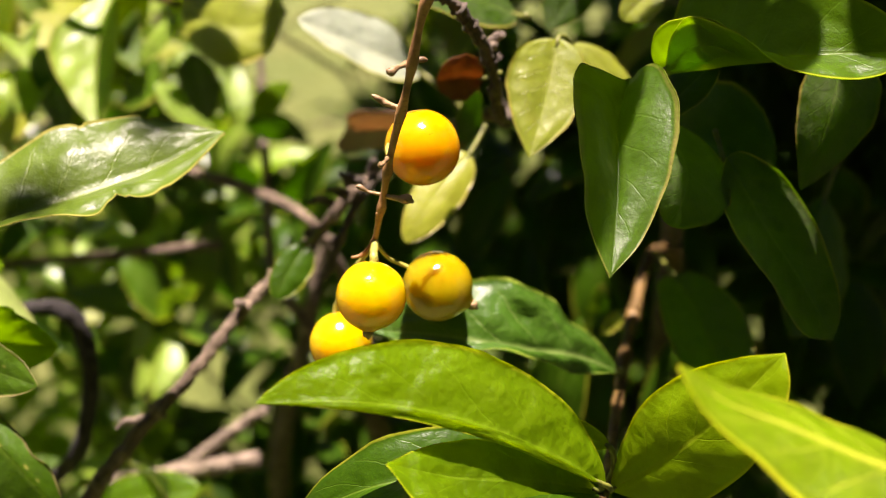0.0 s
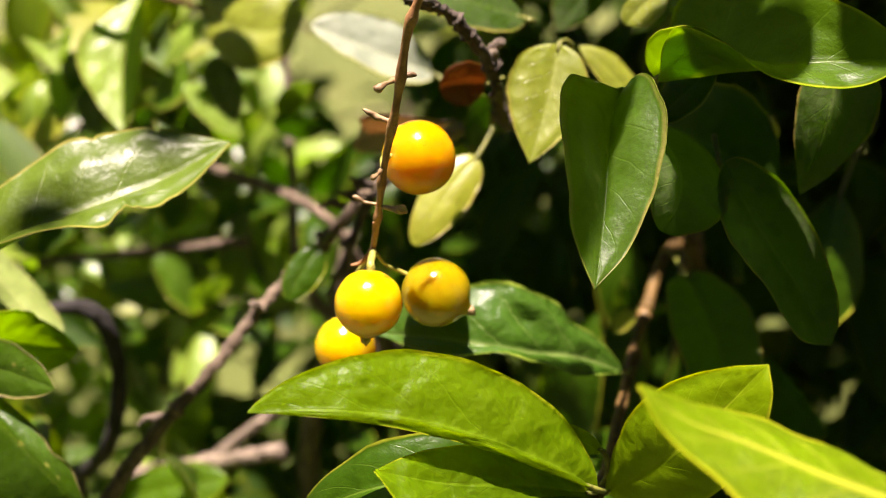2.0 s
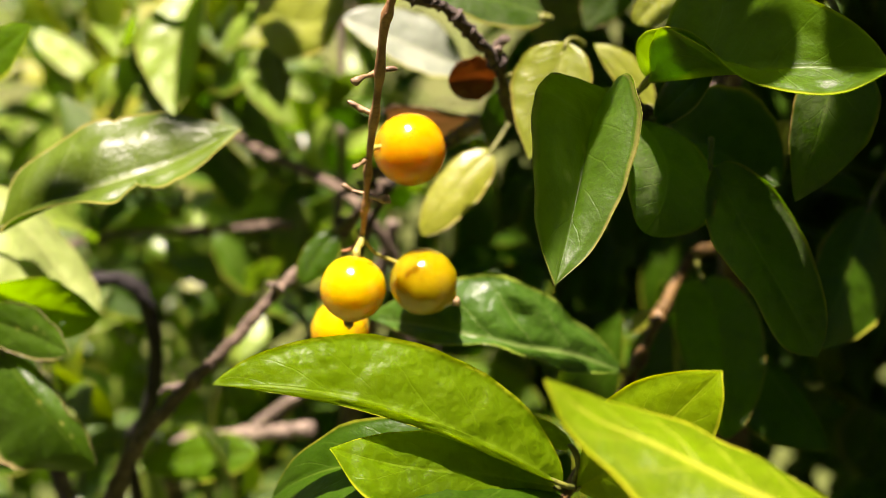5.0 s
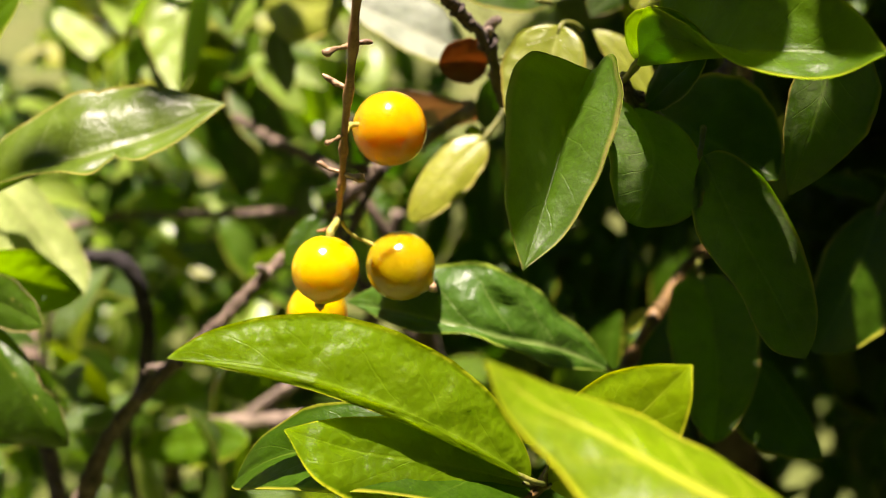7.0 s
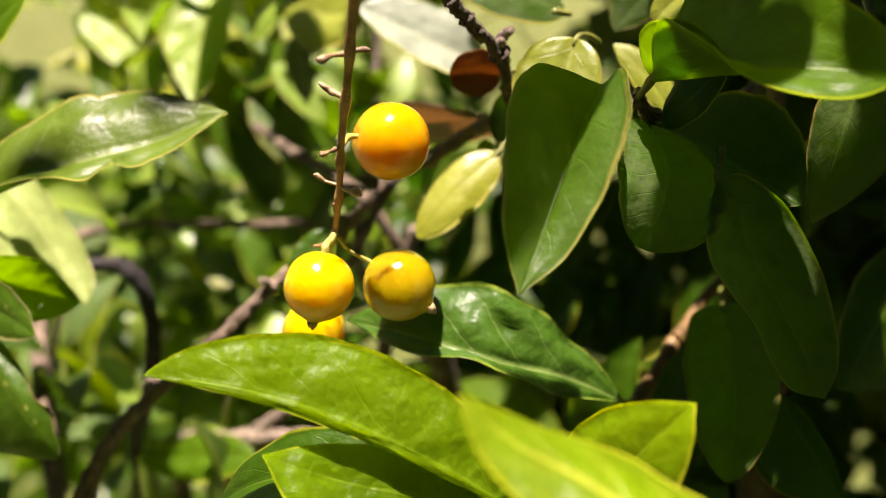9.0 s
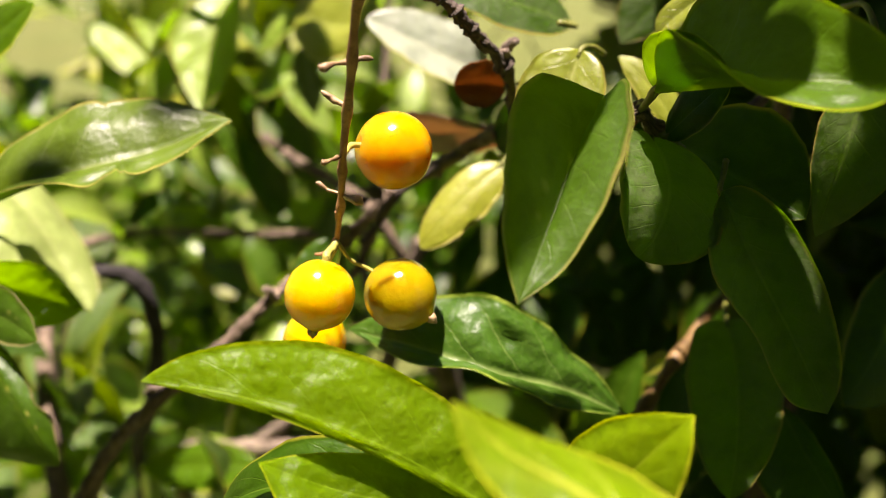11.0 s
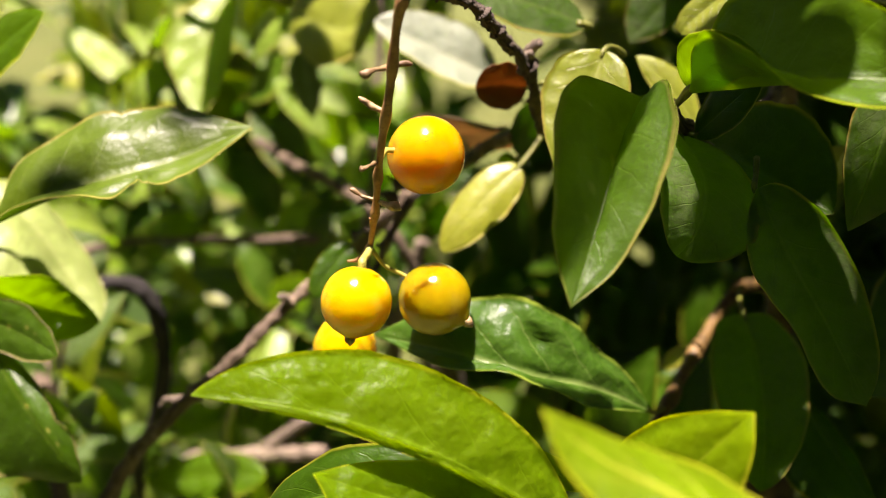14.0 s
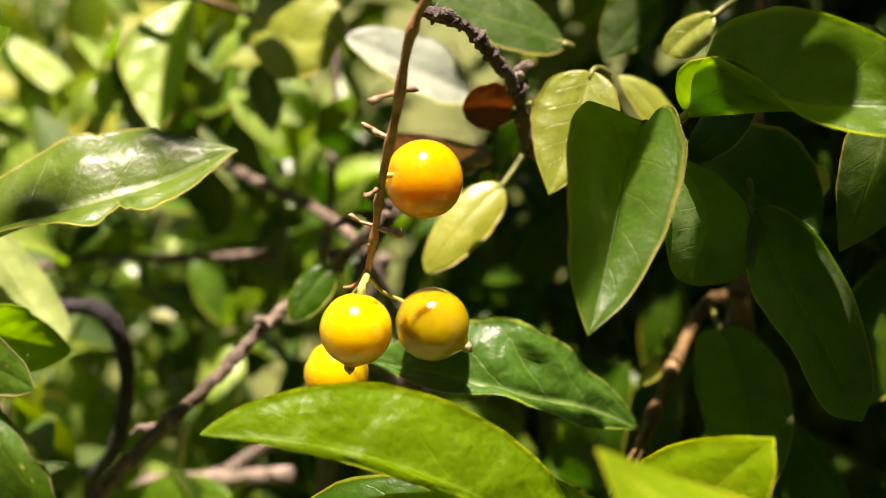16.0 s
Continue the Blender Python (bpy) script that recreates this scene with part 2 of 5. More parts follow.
# sun glare on the left-edge leaf, put into a pale base colour
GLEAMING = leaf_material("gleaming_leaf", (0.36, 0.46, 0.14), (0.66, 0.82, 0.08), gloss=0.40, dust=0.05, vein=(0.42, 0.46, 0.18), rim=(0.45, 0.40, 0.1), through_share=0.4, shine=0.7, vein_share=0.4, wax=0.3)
WITHERED = leaf_material("withered_leaf", (0.46, 0.38, 0.32), (0.50, 0.30, 0.14), gloss=0.5, dust=0.3, vein=(0.30, 0.21, 0.13), rim=(0.2, 0.12, 0.06))
RUSSET = leaf_material("russet_leaf", (0.09, 0.043, 0.014), (0.4, 0.18, 0.04), vein_share=0.2, gloss=0.4, vein=(0.30, 0.13, 0.04), rim=(0.22, 0.09, 0.02), through_share=0.6)
BARK = bark_material("brown_bark", (0.040, 0.027, 0.016), (0.20, 0.145, 0.092))
DARK_BARK = bark_material("dark_bark", (0.018, 0.013, 0.009), (0.10, 0.075, 0.052))
# near-black copy of the bark: the crooked branch's shade is put into its colour
SHADE_BARK = bark_material("shade_bark", (0.005, 0.004, 0.003), (0.017, 0.013, 0.010))
GREY_BARK = bark_material("grey_bark", (0.07, 0.053, 0.036), (0.26, 0.20, 0.14))
ASH_BARK = bark_material("ash_bark", (0.16, 0.14, 0.11), (0.46, 0.42, 0.37))
REDDISH = stalk_material("reddish_stalk", (0.19, 0.085, 0.034), (0.38, 0.20, 0.08))
OCHRE = stalk_material("ochre_twig", (0.045, 0.026, 0.008), (0.17, 0.100, 0.026))
GREENISH = stalk_material("greenish_stalk", (0.22, 0.22, 0.04), (0.40, 0.37, 0.07))
PETIOLE = stalk_material("petiole", (0.075, 0.09, 0.012), (0.17, 0.18, 0.03))
TAN = stalk_material("tan_stalk", (0.13, 0.075, 0.032), (0.38, 0.26, 0.13))
LAWN = lawn_material("lawn")
WALL = stalk_material("weathered_plaster", (0.16, 0.14, 0.11), (0.24, 0.21, 0.17))


# ---- building blocks ----
def link_mesh(name, verts, faces, uvs=None, material=None, smooth=True):
    me = bpy.data.meshes.new(name)
    me.from_pydata([tuple(v) for v in verts], [], faces)
    if uvs is not None:
        layer = me.uv_layers.new(name="UVMap")
        index = np.empty(len(me.loops), dtype=np.int32)
        me.loops.foreach_get("vertex_index", index)
        layer.data.foreach_set("uv", np.asarray(uvs, dtype=np.float32)[index].ravel())
    me.polygons.foreach_set("use_smooth", [smooth] * len(me.polygons))
    if material:
        me.materials.append(material)
    me.update()
    return me


def part(name, me, parent, label="", m=None):
    ob = new(name, me)
    ob.parent = parent
    if m is not None:
        ob.matrix_basis = m
    return tagged(ob, label)


def blade(base, mid, tip, left, right, at_base=0.6, at_tip=0.9, widest=0.42, bulge=0.10, wave=0.03, quilt=0.045, seed=0, rows=30, cols=14, thick=0.00034, bite=0.0, bite_at=0.52, cordate=0.0, pucker=0.05, tooth=0.0):
    """Vertices, faces and uvs of one leaf blade. The midrib runs from base through mid to tip; left and right are the
    margin where the blade is widest. Two skins, thinner at the margin, with a ridge along the midrib below."""
    base, mid, tip, left, right = (np.array(p, float) for p in (base, mid, tip, left, right))
    rng = np.random.RandomState(seed)
    ctrl = 2 * mid - 0.5 * (base + tip)
    axis = (tip - base) / np.linalg.norm(tip - base)
    lv, rv = left - mid, right - mid
    lv, rv = lv - axis * (lv @ axis), rv - axis * (rv @ axis)
    up0 = np.cross(rv - lv, axis)
    up0 /= np.linalg.norm(up0)
    phase = rng.rand(6) * 6.28
    size = 0.5 * (np.linalg.norm(lv) + np.linalg.norm(rv))
    skins, uv = ([], []), []
    for i in range(rows + 1):
        s = i / rows
        s = 0.5 - 0.5 * math.cos(math.pi * s)
        p = (1 - s) ** 2 * base + 2 * s * (1 - s) * ctrl + s * s * tip
        d = 2 * (1 - s) * (ctrl - base) + 2 * s * (tip - ctrl)
        d /= np.linalg.norm(d)
        turn = np.array(Vector(axis).rotation_difference(Vector(d)).to_matrix())
        up = turn @ up0
        off = (widest - s) / widest if s < widest else (s - widest) / (1 - widest)
        w = max(1 - off * off, 1e-5) ** (at_base if s < widest else at_tip)
        for j in range(-cols // 2, cols // 2 + 1):
            v = j / (cols // 2)
            a = abs(v)
            arm = turn @ (lv if v < 0 else rv)
            rag = 1 + 0.018 * math.sin(19 * s + phase[0] + (2 if v < 0 else 0)) + 0.012 * math.sin(41 * s + phase[1] + v)
            if tooth and v < 0:
                rag -= tooth * a**6 * ((9.3 * s + 0.7 * math.sin(5 * s)) % 1.0)
            if bite and v > 0:
                rag -= bite * math.exp(-(((s - bite_at) / 0.045) ** 2))
            q = p + arm * (a * w * rag) - axis * (cordate * size * w * a * a * (1 - s) ** 7)
            lift = bulge * size * w * 4 * a * (1 - a) * 0.5
            lift += wave * size * w * a * a * (math.sin(11 * s + phase[2] + (1.7 if v < 0 else 0)) + 0.6 * math.sin(23 * s + phase[3] + v))
            lift += quilt * size * w * math.sin(6.5 * 6.28 * (s - 0.24 * a**0.8) + phase[4] * 0.2) * a * (1.15 - a)
            lift += pucker * size * w * noise.noise(Vector((s * 7 + seed * 3.1, v * 3.2, seed))) * (0.3 + a)
            q = q + up * lift
            t = thick * (1 - 0.55 * a**4) * (0.4 + 0.6 * min(1, 6 * (1 - s)))
            rib = thick * 2.2 * math.exp(-((a * w * size / 0.0007) ** 2)) * (1 - 0.75 * s)
            skins[0].append(q + up * (0.5 * t - 0.25 * rib))
            skins[1].append(q - up * (0.5 * t + rib))
            uv.append((s, v * 0.5 + 0.5))
    n = cols // 2 * 2 + 1
    count = len(skins[0])
    faces = []
    for i in range(rows):
        for j in range(n - 1):
            a, b, c, d = i * n + j, i * n + j + 1, (i + 1) * n + j + 1, (i + 1) * n + j
            faces.append((a, b, c, d))
            faces.append((d + count, c + count, b + count, a + count))
    edge = [i * n for i in range(rows + 1)] + [rows * n + j for j in range(1, n)] + [i * n + n - 1 for i in range(rows - 1, -1, -1)] + [j for j in range(n - 2, 0, -1)]
    for a, b in zip(edge, edge[1:] + edge[:1]):
        faces.append((b, a, a + count, b + count))
    return skins[0] + skins[1], faces, uv + uv


def spline(points, steps=8):
    """A smooth line through points with radii (x, y, z, r)."""
    pts = [np.array(p, float) for p in points]
    ends = [2 * pts[0] - pts[1]] + pts + [2 * pts[-1] - pts[-2]]
    ways = []
    for a, b, c in zip(ends, ends[1:], ends[2:]):
        u, v = (b - a) / np.linalg.norm((b - a)[:3]), (c - b) / np.linalg.norm((c - b)[:3])
        ways.append(0.5 * (u + v))
    out = []
    for a, b, m, n in zip(pts, pts[1:], ways, ways[1:]):
        size = np.linalg.norm((b - a)[:3])
        for k in range(steps):
            t = k / steps
            out.append((2 * t**3 - 3 * t * t + 1) * a + (t**3 - 2 * t * t + t) * size * m + (3 * t * t - 2 * t**3) * b + (t**3 - t * t) * size * n)
    for p in out:
        p[3] = max(p[3], 0.00015)
    return out + [pts[-1]]


def tube(points, steps=8, sides=10, rough=0.12, seed=0, knots=()):
    """A tapered round stem along a smooth line, with an uneven surface and swollen knots at shares of its length."""
    line = spline(points, steps)
    verts, faces, uvs = [], [], []
    up = Vector((0.31, 0.12, 0.94))
    length = 0.0
    for i, p in enumerate(line):
        ahead = Vector(line[min(i + 1, len(line) - 1)][:3] - line[max(i - 1, 0)][:3]).normalized()
        x = ahead.cross(up).normalized()
        y = x.cross(ahead)
        if i:
            length += float(np.linalg.norm(p[:3] - line[i - 1][:3]))
        swell = 1 + sum(0.55 * math.exp(-(((i / (len(line) - 1) - k) * len(line) / 1.6) ** 2)) for k in knots)
        for j in range(sides):
            a = 6.28318 * j / sides
            dirn = x * math.cos(a) + y * math.sin(a)
            where = Vector(p[:3]) + dirn * p[3]
            r = p[3] * swell * (1 + rough * 2.2 * noise.noise(where * 420 + Vector((seed, 0, 0))) + rough * noise.noise(where * 1100) + 0.8 * rough * noise.noise(where * 2600))
            verts.append(Vector(p[:3]) + dirn * r)
            uvs.append((j / sides, length * 60))
    rings = len(line)
    for i in range(rings - 1):
        for j in range(sides):
            k = (j + 1) % sides
            faces.append((i * sides + j, i * sides + k, (i + 1) * sides + k, (i + 1) * sides + j))
    faces.append(tuple(range(sides))[::-1])
    faces.append(tuple((rings - 1) * sides + j for j in range(sides)))
    return verts, faces, uvs


def stem(name, points, material, parent, label="", **more):
    verts, faces, uvs = tube(points, **more)
    return part(name, link_mesh(name, verts, faces, uvs, material), parent, label)


def leaf(base, mid, tip, left, right, material, parent, label="", stalk=None, stalk_radius=0.00042, stalk_material=None, **shape):
    """One leaf: the blade, and its petiole running from stalk (on the twig) to the base."""
    verts, faces, uvs = blade(base, mid, tip, left, right, **shape)
    ob = part("leaf", link_mesh("leaf", verts, faces, uvs, material), parent, label)
    if stalk:
        b, s, m = Vector(base), Vector(stalk), Vector(mid)
        inner = b.lerp(m, 0.12)
        half = s.lerp(b, 0.55) + (b - m).normalized() * 0.12 * (b - s).length
        rows = [(*s, stalk_radius * 1.25), (*half, stalk_radius), (*b, stalk_radius), (*inner, stalk_radius * 0.6)]
        stem("petiole", rows, stalk_material or PETIOLE, ob, steps=4, sides=7, rough=0.05)
    return ob


def along(points, count):
    """Evenly spread places on a smooth line through a few points."""
    line = np.array(spline([(*p, 1.0) for p in points], 12))[:, :3]
    run = np.concatenate([[0], np.cumsum(np.linalg.norm(np.diff(line, axis=0), axis=1))])
    share = 0.5 - 0.5 * np.cos(np.pi * np.linspace(0, 1, count))
    return np.stack([np.interp(share * run[-1], run, line[:, k]) for k in range(3)], axis=1)


def sheet_leaf(rib, left, right, material, parent, label="", stalk=None, seed=0, bulge=0.10, quilt=0.05, pucker=0.05, rag=0.02, curl=0.0, bites=(), rows=44, cols=18, thick=0.00034):
    """A folded or cupped leaf: its midrib from base to tip, and the run of each margin between the same two ends."""
    mid = along(rib, rows + 1)
    sides = [along([rib[0], *m, rib[-1]], rows + 1) for m in (left, right)]
    rng = np.random.RandomState(seed)
    phase = rng.rand(4) * 6.28
    size = 0.5 * np.linalg.norm(sides[0] - sides[1], axis=1).max()
    skins, uv = ([], []), []
    half = cols // 2
    for i in range(rows + 1):
        s = 0.5 - 0.5 * math.cos(math.pi * i / rows)
        ahead = mid[min(i + 1, rows)] - mid[max(i - 1, 0)]
        for j in range(-half, half + 1):
            v = j / half
            a = abs(v)
            margin = sides[0][i] if v < 0 else sides[1][i]
            arm = margin - mid[i]
            wide = np.linalg.norm(arm)
            up = np.cross(arm if v >= 0 else -arm, ahead)
            if j == 0:
                up = np.cross(sides[1][i] - sides[0][i], ahead)
            up = up / max(np.linalg.norm(up), 1e-9)
            edge = 1 + rag * math.sin(23 * s + phase[0] + (2 if v < 0 else 0)) + 0.6 * rag * math.sin(47 * s + phase[1] + v)
            for side, at, deep, run in bites:
                if side * v > 0:
                    edge -= deep * math.exp(-(((s - at) / run) ** 2))
            lift = bulge * wide * 4 * a * (1 - a)
            lift += quilt * size * math.sin(6.5 * 6.28 * (s - 0.24 * a**0.8) + phase[2]) * a * (1.15 - a) * min(1, wide / size)
            lift += pucker * wide * noise.noise(Vector((s * 7 + seed * 3.1, v * 3.2, seed))) * (0.3 + a)
            lift += curl * wide * a**5
            q = mid[i] + arm * (a * edge) + up * lift
            t = thick * (1 - 0.55 * a**4)
            ridge = thick * 2.2 * math.exp(-((a * wide / 0.0007) ** 2)) * (1 - 0.75 * s)
            skins[0].append(q + up * (0.5 * t - 0.25 * ridge))
            skins[1].append(q - up * (0.5 * t + ridge))
            uv.append((s, v * 0.5 + 0.5))
    n, count, faces = 2 * half + 1, len(skins[0]), []
    for i in range(rows):
        for j in range(n - 1):
            a, b, c, d = i * n + j, i * n + j + 1, (i + 1) * n + j + 1, (i + 1) * n + j
            faces += [(a, b, c, d), (d + count, c + count, b + count, a + count)]
    rim = [i * n for i in range(rows + 1)] + [i * n + n - 1 for i in range(rows, -1, -1)]
    for a, b in zip(rim, rim[1:] + rim[:1]):
        faces.append((b, a, a + count, b + count))
    ob = part("leaf", link_mesh("leaf", skins[0] + skins[1], faces, uv + uv, material), parent, label)
    if stalk:
        b, f = Vector(rib[0]), Vector(stalk)
        stem("petiole", [(*f, 0.0005), (*f.lerp(b, 0.55), 0.0004), (*b, 0.0004), (*b.lerp(Vector(rib[1]), 0.12), 0.00025)], PETIOLE, ob, steps=4, sides=7, rough=0.05)
    return ob


def berry(centre, radius, axis, material, parent, label, point=0.10, dimple=0.10, seed=0):
    """A round drupe; axis points to its calyx end."""
    verts, faces, uvs = [], [], []
    rings, sides = 36, 48
    for i in range(rings + 1):
        th = math.pi * i / rings
        r = 1 + point * math.exp(-((math.pi - th) / 0.20) ** 2) - dimple * math.exp(-((th / 0.16) ** 2))
        for j in range(sides):
            ph = 6.28318 * j / sides
            d = Vector((math.sin(th) * math.cos(ph), math.sin(th) * math.sin(ph), math.cos(th)))
            k = r * (1 + 0.018 * noise.noise(d * 1.3 + Vector((seed, 3, 1))) + 0.006 * noise.noise(d * 4 + Vector((seed, 0, 0))))
            verts.append(d * k)
            uvs.append((j / sides, i / rings))
    for i in range(rings):
        for j in range(sides):
            k = (j + 1) % sides
            faces.append((i * sides + k, i * sides + j, (i + 1) * sides + j, (i + 1) * sides + k))
    turn = (-Vector(axis)).to_track_quat("Z", "Y").to_matrix().to_4x4()
    m = Matrix.Translation(centre) @ turn @ Matrix.Scale(radius, 4)
    return part("berry", link_mesh("berry", verts, faces, uvs, material), parent, label, m)


def calyx(centre, radius, axis, parent, reach=1.28, wide=0.20, material=None):
    """The dried pointed lobes at a berry's lower end."""
    verts, faces = [], []
    a = Vector(axis).normalized()
    x = a.orthogonal().normalized()
    y = a.cross(x)
    for k in range(5):
        t = 6.28318 * k / 5
        out = x * math.cos(t) + y * math.sin(t)
        sidev = a.cross(out)
        root = Vector(centre) + a * radius * 1.02 + out * radius * wide * 0.55
        peak = Vector(centre) + a * radius * (reach + 0.05 * (k % 3)) + out * radius * (wide * 0.25 + 0.05 * (k % 2))
        for p, w, o in ((root, 0.11, 0.05), (root.lerp(peak, 0.55), 0.09, 0.05), (peak, 0.02, 0.01)):
            for e in (-1, 1):
                for f in (-1, 1):
                    verts.append(p + sidev * (radius * w * e) + out * (radius * o * f))
        n = 12 * k
        for i in (n, n + 4):
            for q, r in ((0, 1), (1, 3), (3, 2), (2, 0)):
                faces.append((i + q, i + r, i + r + 4, i + q + 4))
        faces.append((n + 8, n + 9, n + 11, n + 10))
        faces.append((n, n + 2, n + 3, n + 1))
    return part("calyx", link_mesh("calyx", verts, faces, None, material or TAN), parent, "dry tan calyx lobes")


# ---- ground ----
def lawn():
    verts, faces = [], []
    xs = [-60, -20, -8, -4, -2, -1, -0.5, 0, 0.5, 1, 2, 4, 8, 20, 60]
    ys = [-60, -20, -8, -3, -1, 0, 0.5, 1, 1.5, 2, 3, 4, 6, 8, 12, 20, 40, 90]
    for y in ys:
        for x in xs:
            verts.append((x, y, 0.02 * noise.noise(Vector((x * 0.7, y * 0.7, 0)))))
    n = len(xs)
    for i in range(len(ys) - 1):
        for j in range(n - 1):
            faces.append((i * n + j, i * n + j + 1, (i + 1) * n + j + 1, (i + 1) * n + j))
    return tagged(new("ground", link_mesh("ground", verts, faces, None, LAWN)), "sunlit mown lawn of dry yellow-green grass", "ground", kind="structure")


lawn()


def sky_blocking_wall():
    """An unseen plain wall, added behind the camera to block the low sky."""
    bm = bmesh.new()
    bmesh.ops.create_cube(bm, size=1.0)
    bmesh.ops.scale(bm, vec=(7.0, 0.2, 2.9), verts=bm.verts)
    bmesh.ops.translate(bm, vec=(0, -1.05, 1.40), verts=bm.verts)
    me = bpy.data.meshes.new("unseen_wall_south")
    bm.to_mesh(me)
    bm.free()
    me.materials.append(WALL)
    return tagged(new("unseen_wall_south", me), "unseen plain wall added to block the low sky", "wall", kind="structure")


sky_blocking_wall()


def grass():
    """Short uneven blades standing on the lawn."""
    rng = random.Random(3)
    verts, faces = [], []
    for _ in range(9000):
        y = 0.45 + 5.0 * rng.random() ** 1.6
        x = rng.uniform(-1.0, 0.8) * (0.4 + 0.8 * y)
        h, w, a = rng.uniform(0.02, 0.05), rng.uniform(0.0015, 0.003), rng.uniform(0, 6.28)
        dx, dy = math.cos(a), math.sin(a)
        lean = rng.uniform(0.2, 0.9) * h
        n = len(verts)
        verts += [(x - dy * w, y + dx * w, -0.012), (x + dy * w, y - dx * w, -0.012), (x + dx * lean * 0.4 + dy * w * 0.7, y + dy * lean * 0.4 - dx * w * 0.7, h * 0.6), (x + dx * lean * 0.4 - dy * w * 0.7, y + dy * lean * 0.4 + dx * w * 0.7, h * 0.6), (x + dx * lean, y + dy * lean, h)]
        faces += [(n, n + 1, n + 2, n + 3), (n + 3, n + 2, n + 4)]
    return tagged(new("grass", link_mesh("grass", verts, faces, None, LAWN)), "short yellow-green lawn grass", "grass", kind="stuff")


grass()

# ---- the fruiting shrub ----
shrub = tagged(new("fruiting_shrub"), "leafy green shrub with hanging yellow berries and thin brown twigs", "shrub")
shrub.location = (0, 0, 0)

# woody stems, from the ground up
stem("trunk", [(0.10, 0.42, -0.01, 0.016), (0.085, 0.36, 0.25, 0.013), (0.07, 0.28, 0.50, 0.009), (0.06, 0.235, 0.66, 0.006), (0.052, 0.205, 0.737, 0.0022), (0.049, 0.195, 0.775, 0.0016), (0.045, 0.185, 0.83, 0.0012), (0.05, 0.18, 0.90, 0.0008)], BARK, shrub, "brown main stem with rough bark", steps=10, sides=14)
stem("branch", [(0.012, 0.170, 0.7675, 0.0012), (0.00073, 0.16700, 0.76418, 0.0012), (-0.00888, 0.16550, 0.75788, 0.0012), (-0.01625, 0.16300, 0.75296, 0.0012), (-0.02542, 0.16000, 0.74287, 0.0011), (-0.03256, 0.15500, 0.73688, 0.0011), (-0.03635, 0.15200, 0.73323, 0.00115), (-0.04340, 0.14450, 0.72512, 0.0012), (-0.05001, 0.13800, 0.71889, 0.00125), (-0.05977, 0.13000, 0.70693, 0.0014), (-0.075, 0.130, 0.66, 0.003), (-0.06, 0.22, 0.3, 0.006), (-0.02, 0.34, 0.0, 0.010)], BARK, shrub, "slender brown woody branch", knots=(0.12, 0.17, 0.25, 0.33, 0.40, 0.49, 0.66), sides=22, seed=3, steps=36, rough=0.20)
stem("spur", [(-0.05044, 0.13800, 0.71865, 0.0009), (-0.05371, 0.13900, 0.71720, 0.0009), (-0.05577, 0.13950, 0.71651, 0.0008), (-0.05767, 0.13950, 0.71497, 0.0003)], GREY_BARK, shrub, "short pale bud spur", rough=0.25)
stem("spur", [(-0.03587, 0.15100, 0.73402, 0.0007), (-0.03638, 0.15000, 0.73546, 0.0006), (-0.03719, 0.14950, 0.73555, 0.0004)], GREY_BARK, shrub, rough=0.25)
stem("twig", [(0.00253, 0.16800, 0.76483, 0.0007), (-0.01383, 0.16000, 0.75420, 0.0007), (-0.01772, 0.15800, 0.74771, 0.0007), (-0.02050, 0.15600, 0.74064, 0.0006), (-0.02360, 0.15500, 0.73512, 0.0004)], DARK_BARK, shrub, "thin dark knobbly twig", knots=(0.35, 0.6, 0.8), rough=0.2)
stem("spur", [(-0.02001, 0.15900, 0.75171, 0.0008), (-0.02242, 0.15800, 0.75286, 0.0007), (-0.02437, 0.15700, 0.75207, 0.0004)], DARK_BARK, shrub, rough=0.25)
stem("spur", [(-0.02194, 0.15600, 0.73836, 0.0006), (-0.02303, 0.15500, 0.73908, 0.0003)], DARK_BARK, shrub, rough=0.25)
stem("branch", [(0.0085, 0.1690, 0.7665, 0.0012), (0.012, 0.170, 0.7675, 0.0013), (0.00986, 0.15200, 0.77003, 0.0011), (0.00796, 0.14850, 0.77970, 0.0010), (0.00483, 0.14050, 0.78624, 0.00092), (0.00114, 0.13750, 0.79078, 0.00085), (-0.00375, 0.13450, 0.79284, 0.0009), (-0.00445, 0.13450, 0.79313, 0.0004)], DARK_BARK, shrub, "dark brown twig with flaking grey bark", knots=(0.45, 0.58, 0.66, 0.72, 0.83, 0.93), rough=0.32, sides=24, steps=44)
stem("spur", [(0.00738, 0.14850, 0.78107, 0.0009), (0.00824, 0.14700, 0.78232, 0.0008), (0.00856, 0.14600, 0.78302, 0.0004)], GREY_BARK, shrub, rough=0.3)
stem("spur", [(0.00725, 0.14850, 0.78215, 0.0010), (0.00869, 0.14800, 0.78343, 0.0009), (0.00980, 0.14700, 0.78448, 0.0005)], GREY_BARK, shrub, rough=0.3)
stem("spur", [(-0.00054, 0.16600, 0.76326, 0.0011), (0.00162, 0.16450, 0.76483, 0.0011), (0.00235, 0.16400, 0.76582, 0.0006)], GREY_BARK, shrub, rough=0.35)
